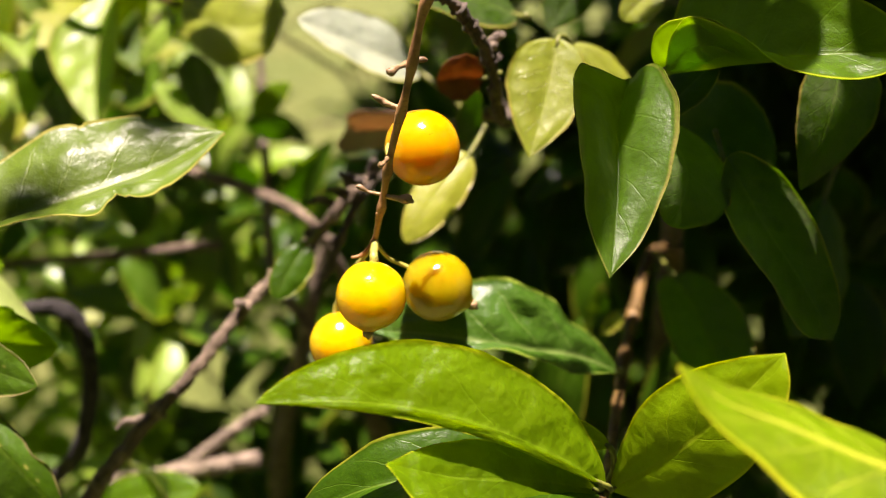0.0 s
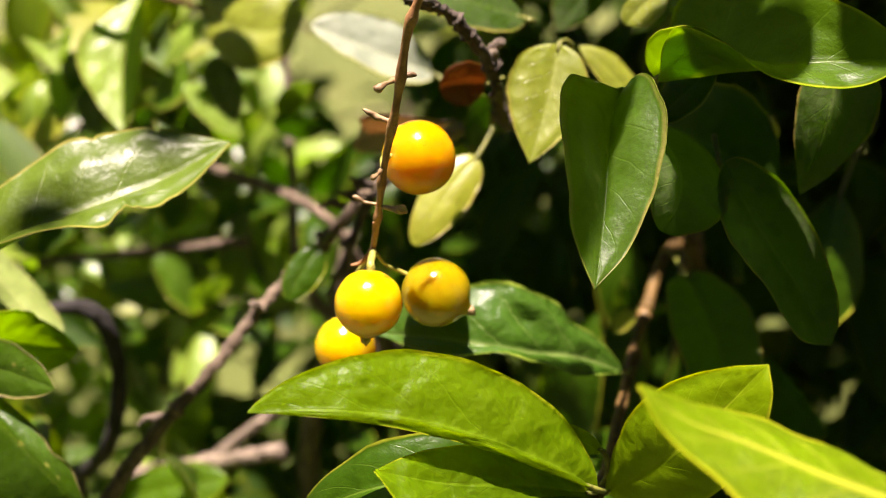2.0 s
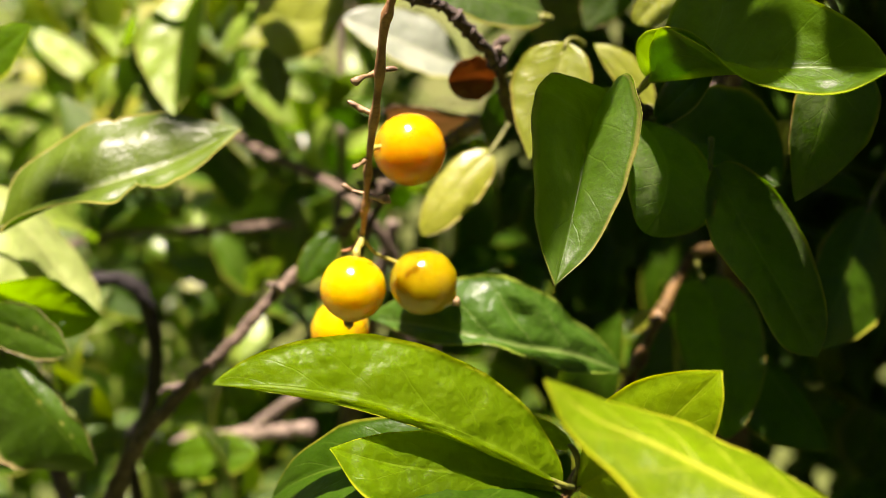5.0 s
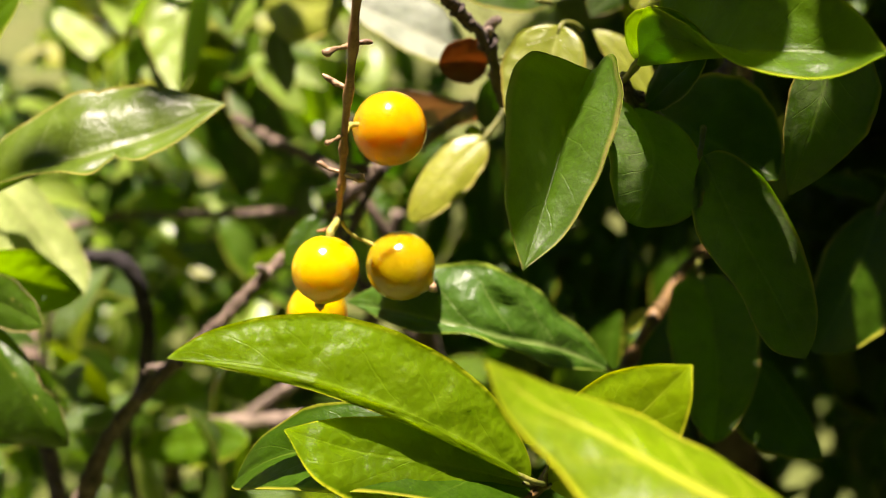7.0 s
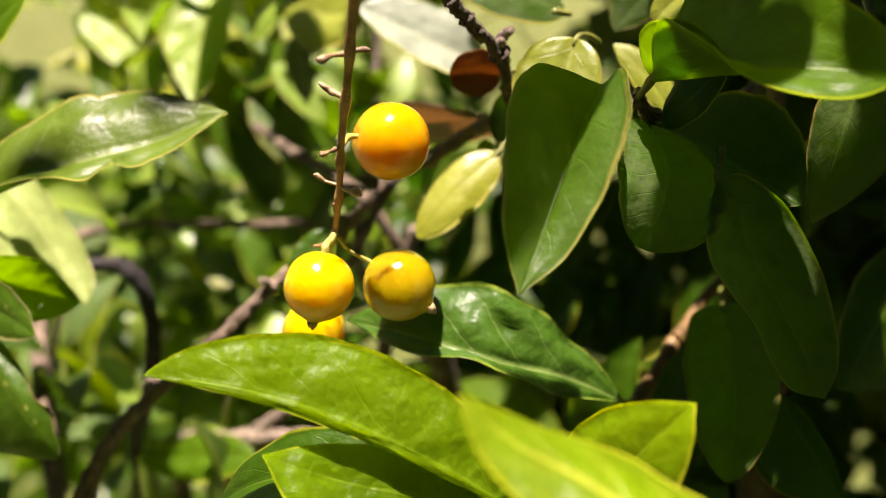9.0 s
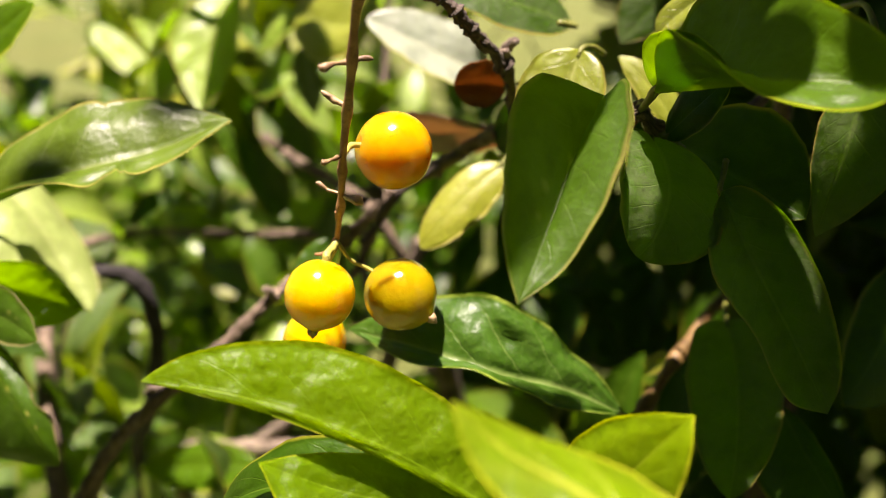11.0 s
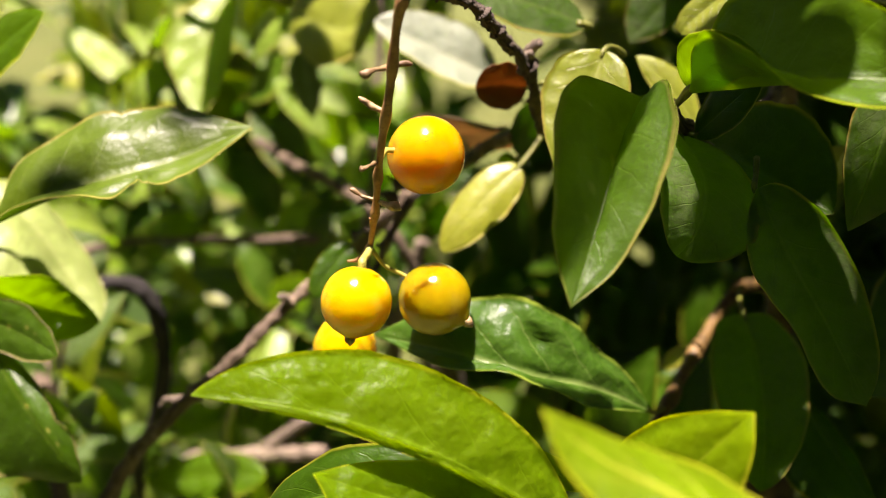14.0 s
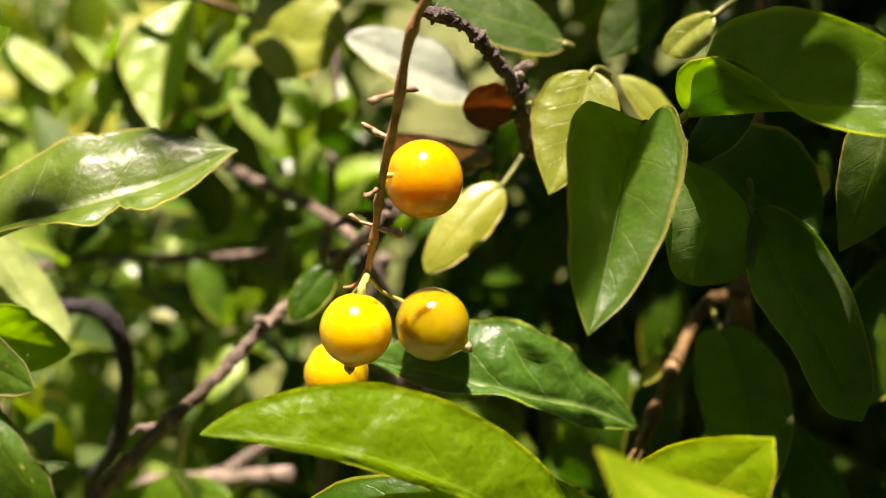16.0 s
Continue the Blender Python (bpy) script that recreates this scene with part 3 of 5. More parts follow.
stem("branch", [(0.06, 0.235, 0.66, 0.004), (0.053, 0.205, 0.725, 0.0017), (0.0445, 0.1880, 0.7318, 0.0012), (0.0371, 0.1640, 0.7275, 0.0010), (0.0335, 0.1500, 0.7238, 0.0010), (0.0292, 0.1290, 0.7240, 0.0009), (0.0256, 0.1112, 0.7242, 0.0008), (0.0235, 0.103, 0.7255, 0.0004)], OCHRE, shrub, "ochre brown leafy twig", knots=(0.42, 0.55, 0.85), sides=12, steps=10)
stem("branch", [(0.049, 0.195, 0.775, 0.0014), (0.044, 0.170, 0.772, 0.0011), (0.0365, 0.150, 0.7728, 0.0010), (0.0322, 0.1405, 0.7745, 0.0010), (0.03060, 0.13800, 0.77705, 0.0009), (0.02864, 0.13650, 0.77664, 0.0007)], BARK, shrub, "brown twig ending in scaly buds", knots=(0.6, 0.8, 0.93), rough=0.2, steps=8)
stem("bud", [(0.02925, 0.13650, 0.77693, 0.0008), (0.02873, 0.13550, 0.77749, 0.0009), (0.02827, 0.13500, 0.77732, 0.0004)], WITHERED, shrub, "scaly brown bud", rough=0.35, steps=4)
stem("bud", [(0.02961, 0.13650, 0.77632, 0.0007), (0.02927, 0.13580, 0.77596, 0.0008), (0.02888, 0.13550, 0.77552, 0.0003)], TAN, shrub, "scaly tan bud", rough=0.35, steps=4)
stem("stub", [(0.0306, 0.1415, 0.7761, 0.0010), (0.0312, 0.1425, 0.7748, 0.0012), (0.0327, 0.1440, 0.7732, 0.0011), (0.0338, 0.1450, 0.7721, 0.0006)], ASH_BARK, shrub, "pale grey broken stub beside the buds", rough=0.34, sides=14, steps=12)
stem("bud", [(0.0299, 0.1405, 0.7762, 0.0009), (0.0293, 0.1400, 0.7767, 0.0011), (0.0287, 0.1395, 0.7772, 0.0005)], OCHRE, shrub, "scaly brown bud", rough=0.4, steps=10, sides=12)
stem("bud", [(0.0301, 0.1402, 0.7758, 0.0008), (0.0288, 0.1400, 0.7754, 0.0010), (0.0279, 0.1398, 0.7755, 0.0004)], RUSSET, shrub, "scaly russet bud", rough=0.4, steps=10, sides=12)
stem("bud", [(0.0304, 0.1400, 0.7766, 0.0009), (0.0306, 0.1390, 0.7778, 0.0010), (0.0305, 0.1385, 0.7786, 0.0004)], PETIOLE, shrub, "green swelling bud", rough=0.3, steps=10, sides=12)
stem("branch", [(0.07, 0.28, 0.50, 0.006), (-0.02, 0.20, 0.55, 0.005), (-0.11, 0.13, 0.64, 0.003), (-0.098, 0.118, 0.72, 0.0016), (-0.092, 0.118, 0.755, 0.0012), (-0.103, 0.12, 0.80, 0.001), (-0.100, 0.095, 0.87, 0.0008), (-0.085, 0.070, 0.96, 0.0008), (-0.068, 0.048, 1.050, 0.0007), (-0.080, 0.056, 1.20, 0.0006), (-0.084, 0.068, 1.348, 0.0004)], BARK, shrub, "brown leafy side branch")
stem("branch", [(0.07, 0.28, 0.50, 0.004), (0.125, 0.16, 0.58, 0.0026), (0.120, 0.06, 0.68, 0.0018), (0.085, 0.03, 0.742, 0.0012), (0.066, 0.045, 0.765, 0.0010)], BARK, shrub, "brown twig carrying a bright young leaf")

stem("spur", [(-0.01495, 0.16100, 0.75529, 0.0009), (-0.01698, 0.15900, 0.75628, 0.0008), (-0.01866, 0.15800, 0.75783, 0.0003)], DARK_BARK, shrub, rough=0.3, knots=(0.5,))
stem("spur", [(-0.01781, 0.16000, 0.75306, 0.0009), (-0.01925, 0.15850, 0.75426, 0.0008), (-0.02102, 0.15800, 0.75460, 0.0004)], DARK_BARK, shrub, rough=0.3)
stem("spur", [(-0.02318, 0.15800, 0.74652, 0.0010), (-0.02430, 0.15700, 0.74619, 0.0010), (-0.02501, 0.15650, 0.74724, 0.0005)], DARK_BARK, shrub, rough=0.3)
stem("spur", [(-0.01850, 0.15800, 0.74604, 0.0006), (-0.01998, 0.15700, 0.74472, 0.0006), (-0.02073, 0.15650, 0.74511, 0.0003)], DARK_BARK, shrub, rough=0.3)
stem("spur", [(-0.01355, 0.16300, 0.75710, 0.0008), (-0.01260, 0.16100, 0.75876, 0.0009), (-0.01269, 0.16000, 0.75989, 0.0004)], DARK_BARK, shrub, rough=0.3)
# the fruit cluster
stalk = stem("fruit_stalk", [(0.00160, 0.11100, 0.79849, 0.00055), (-0.00086, 0.11220, 0.79350, 0.00055), (-0.00342, 0.11500, 0.78247, 0.00052), (-0.00619, 0.11840, 0.77157, 0.0005), (-0.00757, 0.12050, 0.76433, 0.00048), (-0.00883, 0.12150, 0.75794, 0.00042)], REDDISH, shrub, "thin reddish brown hanging fruit stalk", sides=12, steps=10, rough=0.06, knots=(0.2, 0.34, 0.47, 0.66, 0.82))
stem("pedicel", [(-0.00358, 0.11550, 0.78518, 0.00035), (-0.00447, 0.11250, 0.78512, 0.0004), (-0.00558, 0.11100, 0.78488, 0.0005), (-0.00585, 0.11080, 0.78513, 0.0002)], TAN, stalk, "dry tan pedicel stub", sides=9, steps=9, rough=0.34)
stem("pedicel", [(-0.00344, 0.11570, 0.78515, 0.00035), (-0.00178, 0.11650, 0.78547, 0.0004), (-0.00090, 0.11660, 0.78539, 0.0002)], TAN, stalk, "dry tan pedicel stub", sides=9, steps=9, rough=0.34)
stem("pedicel", [(-0.00415, 0.11680, 0.77891, 0.00035), (-0.00598, 0.11700, 0.77930, 0.0004), (-0.00762, 0.11680, 0.78024, 0.00045), (-0.00835, 0.11670, 0.78071, 0.0002)], TAN, stalk, "dry tan pedicel stub", sides=9, steps=9, rough=0.34)
stem("pedicel", [(-0.00622, 0.11880, 0.77179, 0.00035), (-0.00672, 0.11550, 0.77181, 0.0004), (-0.00707, 0.11420, 0.77185, 0.00045), (-0.00721, 0.11410, 0.77219, 0.0002)], TAN, stalk, "dry tan pedicel stub", sides=9, steps=9, rough=0.34)
stem("pedicel", [(-0.00714, 0.12040, 0.76563, 0.00035), (-0.00921, 0.12020, 0.76608, 0.0004), (-0.01055, 0.12020, 0.76673, 0.00045), (-0.01117, 0.12000, 0.76695, 0.0002)], TAN, stalk, "dry tan pedicel stub", sides=9, steps=9, rough=0.34)
stem("pedicel", [(-0.00715, 0.12040, 0.76546, 0.00035), (-0.00508, 0.11850, 0.76576, 0.0004), (-0.00353, 0.11770, 0.76579, 0.00055), (-0.00289, 0.11750, 0.76554, 0.0002)], TAN, stalk, "dry tan pedicel stub", sides=9, steps=9, rough=0.34)
stem("pedicel", [(-0.00863, 0.12130, 0.75889, 0.00032), (-0.01077, 0.12150, 0.75597, 0.0003), (-0.01228, 0.12150, 0.75558, 0.0002)], REDDISH, stalk, "dry brown pedicel stub", sides=8, steps=5, rough=0.15)
stem("pedicel", [(-0.00840, 0.12100, 0.76142, 0.0003), (-0.00830, 0.12030, 0.76303, 0.0002)], REDDISH, stalk, "dry brown pedicel stub", sides=8, steps=5, rough=0.15)
ORANGE_SKIN = berry_material("orange_skin", (0.50, 0.275, 0.0015), (0.49, 0.225, 0.001), (0.46, 0.215, 0.003))
YELLOW_SKIN = berry_material("yellow_skin", (0.52, 0.355, 0.0015), (0.51, 0.315, 0.001), (0.44, 0.28, 0.008), stained=0.3)
OCHRE_SKIN = berry_material("ochre_skin", (0.28, 0.21, 0.002), (0.25, 0.175, 0.0015), (0.28, 0.23, 0.006), stained=0.15)
# each berry hangs from its own green pedicel
b1, b2, b3, b4 = Vector((-0.0021, 0.1268, 0.7709)), Vector((-0.0089, 0.1158, 0.7520)), Vector((0.0003, 0.1234, 0.7505)), Vector((-0.0147, 0.1255, 0.7398))
berry(b1, 0.00555, (0.75, 0.60, -0.25), ORANGE_SKIN, stalk, "round glossy orange berry", point=0.02, dimple=0.10, seed=1)
berry(b2, 0.00500, (-0.06, -0.35, -0.93), YELLOW_SKIN, stalk, "round glossy bright yellow berry", point=0.07, dimple=0.05, seed=2)
berry(b3, 0.00530, (0.88, -0.18, -0.42), OCHRE_SKIN, stalk, "round glossy ochre berry turning ripe", point=0.14, dimple=0.05, seed=3)
berry(b4, 0.00490, (0.75, 0.10, -0.45), YELLOW_SKIN, stalk, "round yellow berry partly hidden by a leaf", point=0.07, seed=4)
calyx(b2, 0.00500, (-0.06, -0.35, -0.93), stalk, reach=1.16, wide=0.14)
calyx(b3, 0.00530, (0.88, -0.18, -0.42), stalk, reach=1.22, wide=0.14)
calyx(b4, 0.00490, (0.75, 0.10, -0.45), stalk, reach=1.28, wide=0.20)
stem("pedicel", [(-0.00639, 0.11900, 0.77173, 0.0004), (*(b1 + Vector((-0.0045, -0.0044, 0.0013))), 0.00042), (*(b1 + Vector((-0.0030, -0.0024, 0.001))), 0.0004)], GREENISH, stalk, "yellow-green pedicel", sides=8, steps=5)
stem("pedicel", [(-0.00872, 0.12130, 0.75819, 0.0005), (-0.00878, 0.12000, 0.75762, 0.00055), (*(b2 + Vector((0.0003, 0.0018, 0.0053))), 0.0006), (*(b2 + Vector((0.0003, 0.0016, 0.0044))), 0.0007)], GREENISH, stalk, "yellow-green pedicel", sides=8, steps=5)
stem("pedicel", [(-0.00860, 0.12160, 0.75773, 0.0004), (-0.00682, 0.12180, 0.75548, 0.00030), (*(b3 + Vector((-0.0046, 0.0001, 0.0030))), 0.00032), (*(b3 + Vector((-0.0036, 0.0002, 0.0024))), 0.0003)], GREENISH, stalk, "yellow-green pedicel", sides=8, steps=5)
stem("pedicel", [(-0.00918, 0.12240, 0.75707, 0.0004), (-0.0135, 0.1262, 0.7502, 0.0004), (*(b4 + Vector((-0.001, 0.0008, 0.0050))), 0.0004), (*(b4 + Vector((-0.0008, 0.0004, 0.0040))), 0.0004)], GREENISH, stalk, "yellow-green pedicel", sides=8, steps=5)

# leaves near the fruit
node, bud_node = (0.0255, 0.1112, 0.7242), (0.0300, 0.1385, 0.7765)
sheet_leaf([(-0.0703, 0.1185, 0.7569), (-0.0610, 0.1205, 0.7610), (-0.0514, 0.1240, 0.7639), (-0.0437, 0.1290, 0.7658), (-0.0331, 0.1352, 0.7708)], [(-0.0694, 0.1255, 0.7645), (-0.0631, 0.1292, 0.7693), (-0.0561, 0.1328, 0.7722), (-0.0501, 0.1345, 0.7732), (-0.0411, 0.1360, 0.7722)], [(-0.0614, 0.1165, 0.7614), (-0.0539, 0.1175, 0.7625), (-0.0480, 0.1180, 0.7628), (-0.0467, 0.1215, 0.7639), (-0.0411, 0.1215, 0.7645), (-0.0372, 0.1260, 0.7663), (-0.0348, 0.1300, 0.7688)], LEATHERY, shrub, "glossy green leaf with a nibbled margin", stalk=(-0.0925, 0.118, 0.752), seed=1, bulge=0.09, quilt=0.035, pucker=0.08, rag=0.012, bites=((1, 0.565, 0.30, 0.010), (1, 0.60, 0.12, 0.010), (1, 0.70, 0.08, 0.02), (-1, 0.56, 0.06, 0.012), (-1, 0.76, 0.10, 0.014)), rows=170)
leaf((0.02449, 0.10463, 0.72870), (0.00313, 0.09490, 0.74472), (-0.02010, 0.08911, 0.74935), (0.00310, 0.09446, 0.74309), (-0.00004, 0.09971, 0.75357), FRESH, shrub, "broad bright green leaf arching below the berries", stalk=node, seed=2, pucker=0.14, bulge=0.12, wave=0.02, at_base=0.6, at_tip=0.85, widest=0.45)
sheet_leaf([(0.0260, 0.1105, 0.7239), (0.0329, 0.1030, 0.7349), (0.0390, 0.0985, 0.7453), (0.0442, 0.0977, 0.7530)], [(0.0274, 0.1085, 0.7350), (0.0299, 0.1065, 0.7419), (0.0345, 0.1035, 0.7475), (0.0395, 0.1000, 0.7512)], [(0.0345, 0.1035, 0.7260), (0.0406, 0.0975, 0.7351), (0.0436, 0.0950, 0.7434), (0.0446, 0.0955, 0.7499)], SPRING, shrub, "upright bright green leaf with a yellow margin", stalk=node, seed=3, bulge=0.08, pucker=0.08, rag=0.006)
sheet_leaf([(0.0600, 0.0650, 0.7525), (0.0451, 0.0710, 0.7544), (0.0369, 0.0722, 0.7574), (0.0293, 0.0720, 0.7606), (0.0251, 0.0717, 0.7644)], [(0.0452, 0.0620, 0.7493), (0.0367, 0.0660, 0.7530), (0.0323, 0.0680, 0.7565), (0.0273, 0.0695, 0.7606)], [(0.0508, 0.0785, 0.7514), (0.0449, 0.0795, 0.7534), (0.0392, 0.0795, 0.7561), (0.0316, 0.0765, 0.7596)], YOUNG, shrub, "bright yellow-green young leaf", stalk=(0.066, 0.045, 0.765), seed=4, bulge=0.05, rag=0.008)
leaf((0.02461, 0.10974, 0.72407), (0.00028, 0.09973, 0.73282), (-0.01959, 0.10301, 0.72158), (0.00367, 0.08954, 0.73300), (-0.00542, 0.10298, 0.73769), MATURE_SHADE, shrub, "green leaf beneath the arching leaf", stalk=node, seed=5, at_tip=0.8)
sheet_leaf([(0.0243, 0.1080, 0.7256), (0.0129, 0.0990, 0.7330), (0.0032, 0.0935, 0.7368), (-0.0047, 0.0895, 0.7412)], [(0.0170, 0.1000, 0.7261), (0.0076, 0.0920, 0.7295), (-0.0001, 0.0875, 0.7359)], [(0.0197, 0.1065, 0.7302), (0.0147, 0.1045, 0.7337), (0.0076, 0.1010, 0.7378), (0.0003, 0.0955, 0.7402)], FRESH, shrub, "bright green leaf with a pale margin", stalk=node, seed=6, bulge=0.10, pucker=0.10, rag=0.008)
sheet_leaf([(0.0320, 0.1423, 0.7268), (0.0226, 0.1360, 0.7330), (0.0138, 0.1305, 0.7364), (0.0011, 0.1295, 0.7392), (-0.0128, 0.1335, 0.7384)], [(0.0224, 0.1330, 0.7314), (0.0162, 0.1280, 0.7362), (0.0106, 0.1262, 0.7386), (0.0013, 0.1270, 0.7377)], [(0.0257, 0.1425, 0.7340), (0.0213, 0.1400, 0.7395), (0.0146, 0.1375, 0.7450), (0.0070, 0.1360, 0.7467), (-0.0011, 0.1350, 0.7453)], QUILTED, shrub, "dark green glossy leaf with sunken veins behind the berries", stalk=(0.0335, 0.1500, 0.7238), seed=7, bulge=0.10, quilt=0.12, pucker=0.22, rag=0.012)
leaf((0.01897, 0.15150, 0.78301), (0.01706, 0.14650, 0.77419), (0.01434, 0.14120, 0.76572), (0.02383, 0.14750, 0.77638), (0.01018, 0.14600, 0.77652), YELLOW_SUNLIT, shrub, "yellow-green sunlit leaf", stalk=(0.0215, 0.1580, 0.7815), seed=8, pucker=0.08, at_base=0.5, widest=0.35, at_tip=1.05)
sheet_leaf([(0.0277, 0.1295, 0.7803), (0.0255, 0.1224, 0.7757), (0.0244, 0.1137, 0.7693), (0.0228, 0.1031, 0.7604)], [(0.0204, 0.1236, 0.7839), (0.0183, 0.1163, 0.7830), (0.0190, 0.1091, 0.7750), (0.0205, 0.1053, 0.7655)], [(0.0304, 0.1239, 0.7841), (0.0325, 0.1160, 0.7788), (0.0310, 0.1115, 0.7720), (0.0274, 0.1073, 0.7643)], SPOTTED, shrub, "folded green leaf with insect-pricked spots", stalk=bud_node, seed=9, bulge=-0.10, rag=0.012)
leaf((0.03217, 0.13988, 0.77318), (0.03655, 0.12768, 0.76805), (0.03369, 0.12367, 0.76073), (0.04376, 0.13329, 0.76750), (0.03090, 0.12134, 0.76905), DUSTY, shrub, "dusty dark green rounded leaf", stalk=(0.0322, 0.1405, 0.7745), seed=10, pucker=0.10, at_tip=0.6, widest=0.5, at_base=0.42, cordate=0.3)
sheet_leaf([(0.0428, 0.1310, 0.7687), (0.0491, 0.1275, 0.7588), (0.0539, 0.1250, 0.7523), (0.0597, 0.1225, 0.7431)], [(0.0421, 0.1275, 0.7637), (0.0436, 0.1232, 0.7599), (0.0495, 0.1235, 0.7522), (0.0552, 0.1215, 0.7443)], [(0.0454, 0.1322, 0.7696), (0.0512, 0.1305, 0.7669), (0.0597, 0.1262, 0.7532), (0.0607, 0.1235, 0.7466)], DUSTY, shrub, "long hanging green leaf with a dusty tip", stalk=(0.0428, 0.1379, 0.7713), seed=11, bulge=0.06, rag=0.008)
leaf((0.05921, 0.13483, 0.78734), (0.05723, 0.12998, 0.77586), (0.05548, 0.13307, 0.76339), (0.06538, 0.13272, 0.77632), (0.05323, 0.13405, 0.77403), DUSTY, shrub, "pointed drooping green leaf", stalk=(0.056, 0.165, 0.790), seed=12, at_tip=0.9, at_base=0.5, widest=0.4)
sheet_leaf([(0.0332, 0.1322, 0.7818), (0.0412, 0.1278, 0.7838), (0.0495, 0.1220, 0.7855), (0.0579, 0.1205, 0.7864), (0.0628, 0.1160, 0.7872)], [(0.0349, 0.1375, 0.7885), (0.0359, 0.1385, 0.7917), (0.0425, 0.1340, 0.7958), (0.0488, 0.1280, 0.7957), (0.0549, 0.1230, 0.7938), (0.0600, 0.1185, 0.7907)], [(0.0330, 0.1285, 0.7870), (0.0344, 0.1250, 0.7905), (0.0392, 0.1191, 0.7890), (0.0469, 0.1172, 0.7846), (0.0574, 0.1160, 0.7840)], LUSH, shrub, "large cupped green leaf with a curled margin", stalk=bud_node, seed=13, bulge=-0.03, quilt=0.03, rag=0.006, rows=60)
# four leaves with their deep shade put into dark greens
leaf((0.03565, 0.14094, 0.77242), (0.04542, 0.14550, 0.76643), (0.05435, 0.14224, 0.76295), (0.04575, 0.14928, 0.77772), (0.04691, 0.13900, 0.76128), MATURE_SHADE, shrub, "dark green leaf with shade in its colour", stalk=(0.0322, 0.1405, 0.7745), seed=14, at_tip=0.8)
leaf((0.04490, 0.16603, 0.73558), (0.04867, 0.14916, 0.72934), (0.04921, 0.13504, 0.71992), (0.05567, 0.14711, 0.73182), (0.04018, 0.14841, 0.73276), DUSTY, shrub, "dark green leaf with deep shade in its colour", stalk=(0.0445, 0.1880, 0.7318), seed=15, at_tip=0.6, at_base=0.5, widest=0.45)
leaf((0.05523, 0.16000, 0.72408), (0.06115, 0.15000, 0.71997), (0.06681, 0.14000, 0.71652), (0.06467, 0.15000, 0.71963), (0.05445, 0.14700, 0.71393), MATURE_SHADE, shrub, "dark green leaf with deep shade in its colour", stalk=(0.053, 0.195, 0.722), seed=16)
leaf((0.07495, 0.17500, 0.74927), (0.07056, 0.16500, 0.73813), (0.06489, 0.15500, 0.72845), (0.07700, 0.16500, 0.72542), (0.06427, 0.16500, 0.73873), MATURE_SHADE, shrub, "dark green leaf with deep shade in its colour", stalk=(0.085, 0.19, 0.76), seed=17)
leaf((0.01302, 0.17200, 0.78426), (0.00191, 0.16600, 0.78843), (-0.01269, 0.16200, 0.79202), (0.00467, 0.16200, 0.78404), (0.00164, 0.17200, 0.79262), DUSTY, shrub, "green leaf with a yellow margin", stalk=(0.014, 0.158, 0.786), seed=18, at_tip=0.8)
leaf((0.03662, 0.15569, 0.79204), (0.03243, 0.15561, 0.78840), (0.03024, 0.15517, 0.78558), (0.03463, 0.15255, 0.78650), (0.02959, 0.15649, 0.78882), YELLOW_SUNLIT, shrub, "small sunlit yellow-green leaf", stalk=(0.042, 0.165, 0.795), seed=19, at_tip=0.5)
leaf((0.02923, 0.19000, 0.79106), (0.02419, 0.18800, 0.78539), (0.01977, 0.18500, 0.77949), (0.02848, 0.18800, 0.78405), (0.01780, 0.18800, 0.78717), DUSTY, shrub, "grey-green half-lit leaf", stalk=(0.045, 0.187, 0.81), seed=20)
leaf((-0.00618, 0.19021, 0.77041), (-0.01670, 0.18395, 0.77598), (-0.02857, 0.17982, 0.78193), (-0.01617, 0.17603, 0.77360), (-0.02126, 0.18657, 0.78483), PALE, shrub, "pale leaf, the sun's sheen put into its colour", stalk=(0.0045, 0.178, 0.764), seed=21, at_tip=0.6)
leaf((0.00033, 0.16884, 0.76510), (-0.01241, 0.18090, 0.76047), (-0.02190, 0.18077, 0.75737), (-0.01694, 0.19083, 0.75286), (-0.01275, 0.16945, 0.76748), WITHERED, shrub, "curled withered brown leaf", stalk=(0.008, 0.168, 0.7655), seed=22, at_tip=0.6, bulge=0.25)
leaf((0.00479, 0.16000, 0.76114), (-0.00091, 0.15450, 0.75530), (-0.00615, 0.15000, 0.74758), (0.00482, 0.15600, 0.75510), (-0.00788, 0.15300, 0.75292), YELLOW_SUNLIT, shrub, "small glossy sunlit leaf", stalk=(0.0075, 0.164, 0.7655), seed=23, at_tip=0.6, at_base=0.5)
leaf((-0.02417, 0.15400, 0.74553), (-0.02703, 0.15050, 0.74181), (-0.02934, 0.14750, 0.73745), (-0.02350, 0.15100, 0.74058), (-0.03014, 0.15000, 0.74261), MATURE_SHADE, shrub, "small oval green leaf", stalk=(-0.0225, 0.156, 0.7475), seed=24, at_tip=0.5, at_base=0.5)
leaf((0.00671, 0.15343, 0.77602), (0.00283, 0.15196, 0.77641), (-0.00076, 0.14981, 0.77624), (0.00259, 0.15216, 0.77251), (0.00318, 0.15098, 0.78041), RUSSET, shrub, "small round russet leaf with sun behind", stalk=(0.0098, 0.1515, 0.7775), seed=25, at_tip=0.45, at_base=0.45, stalk_radius=0.0003)
leaf((-0.07470, 0.11805, 0.74613), (-0.07227, 0.12800, 0.73792), (-0.06197, 0.13060, 0.73552), (-0.06716, 0.12874, 0.74319), (-0.06957, 0.12400, 0.73278), LUSH, shrub, "green leaf with a yellow scar", stalk=(-0.097, 0.119, 0.73), seed=26, at_tip=0.5)
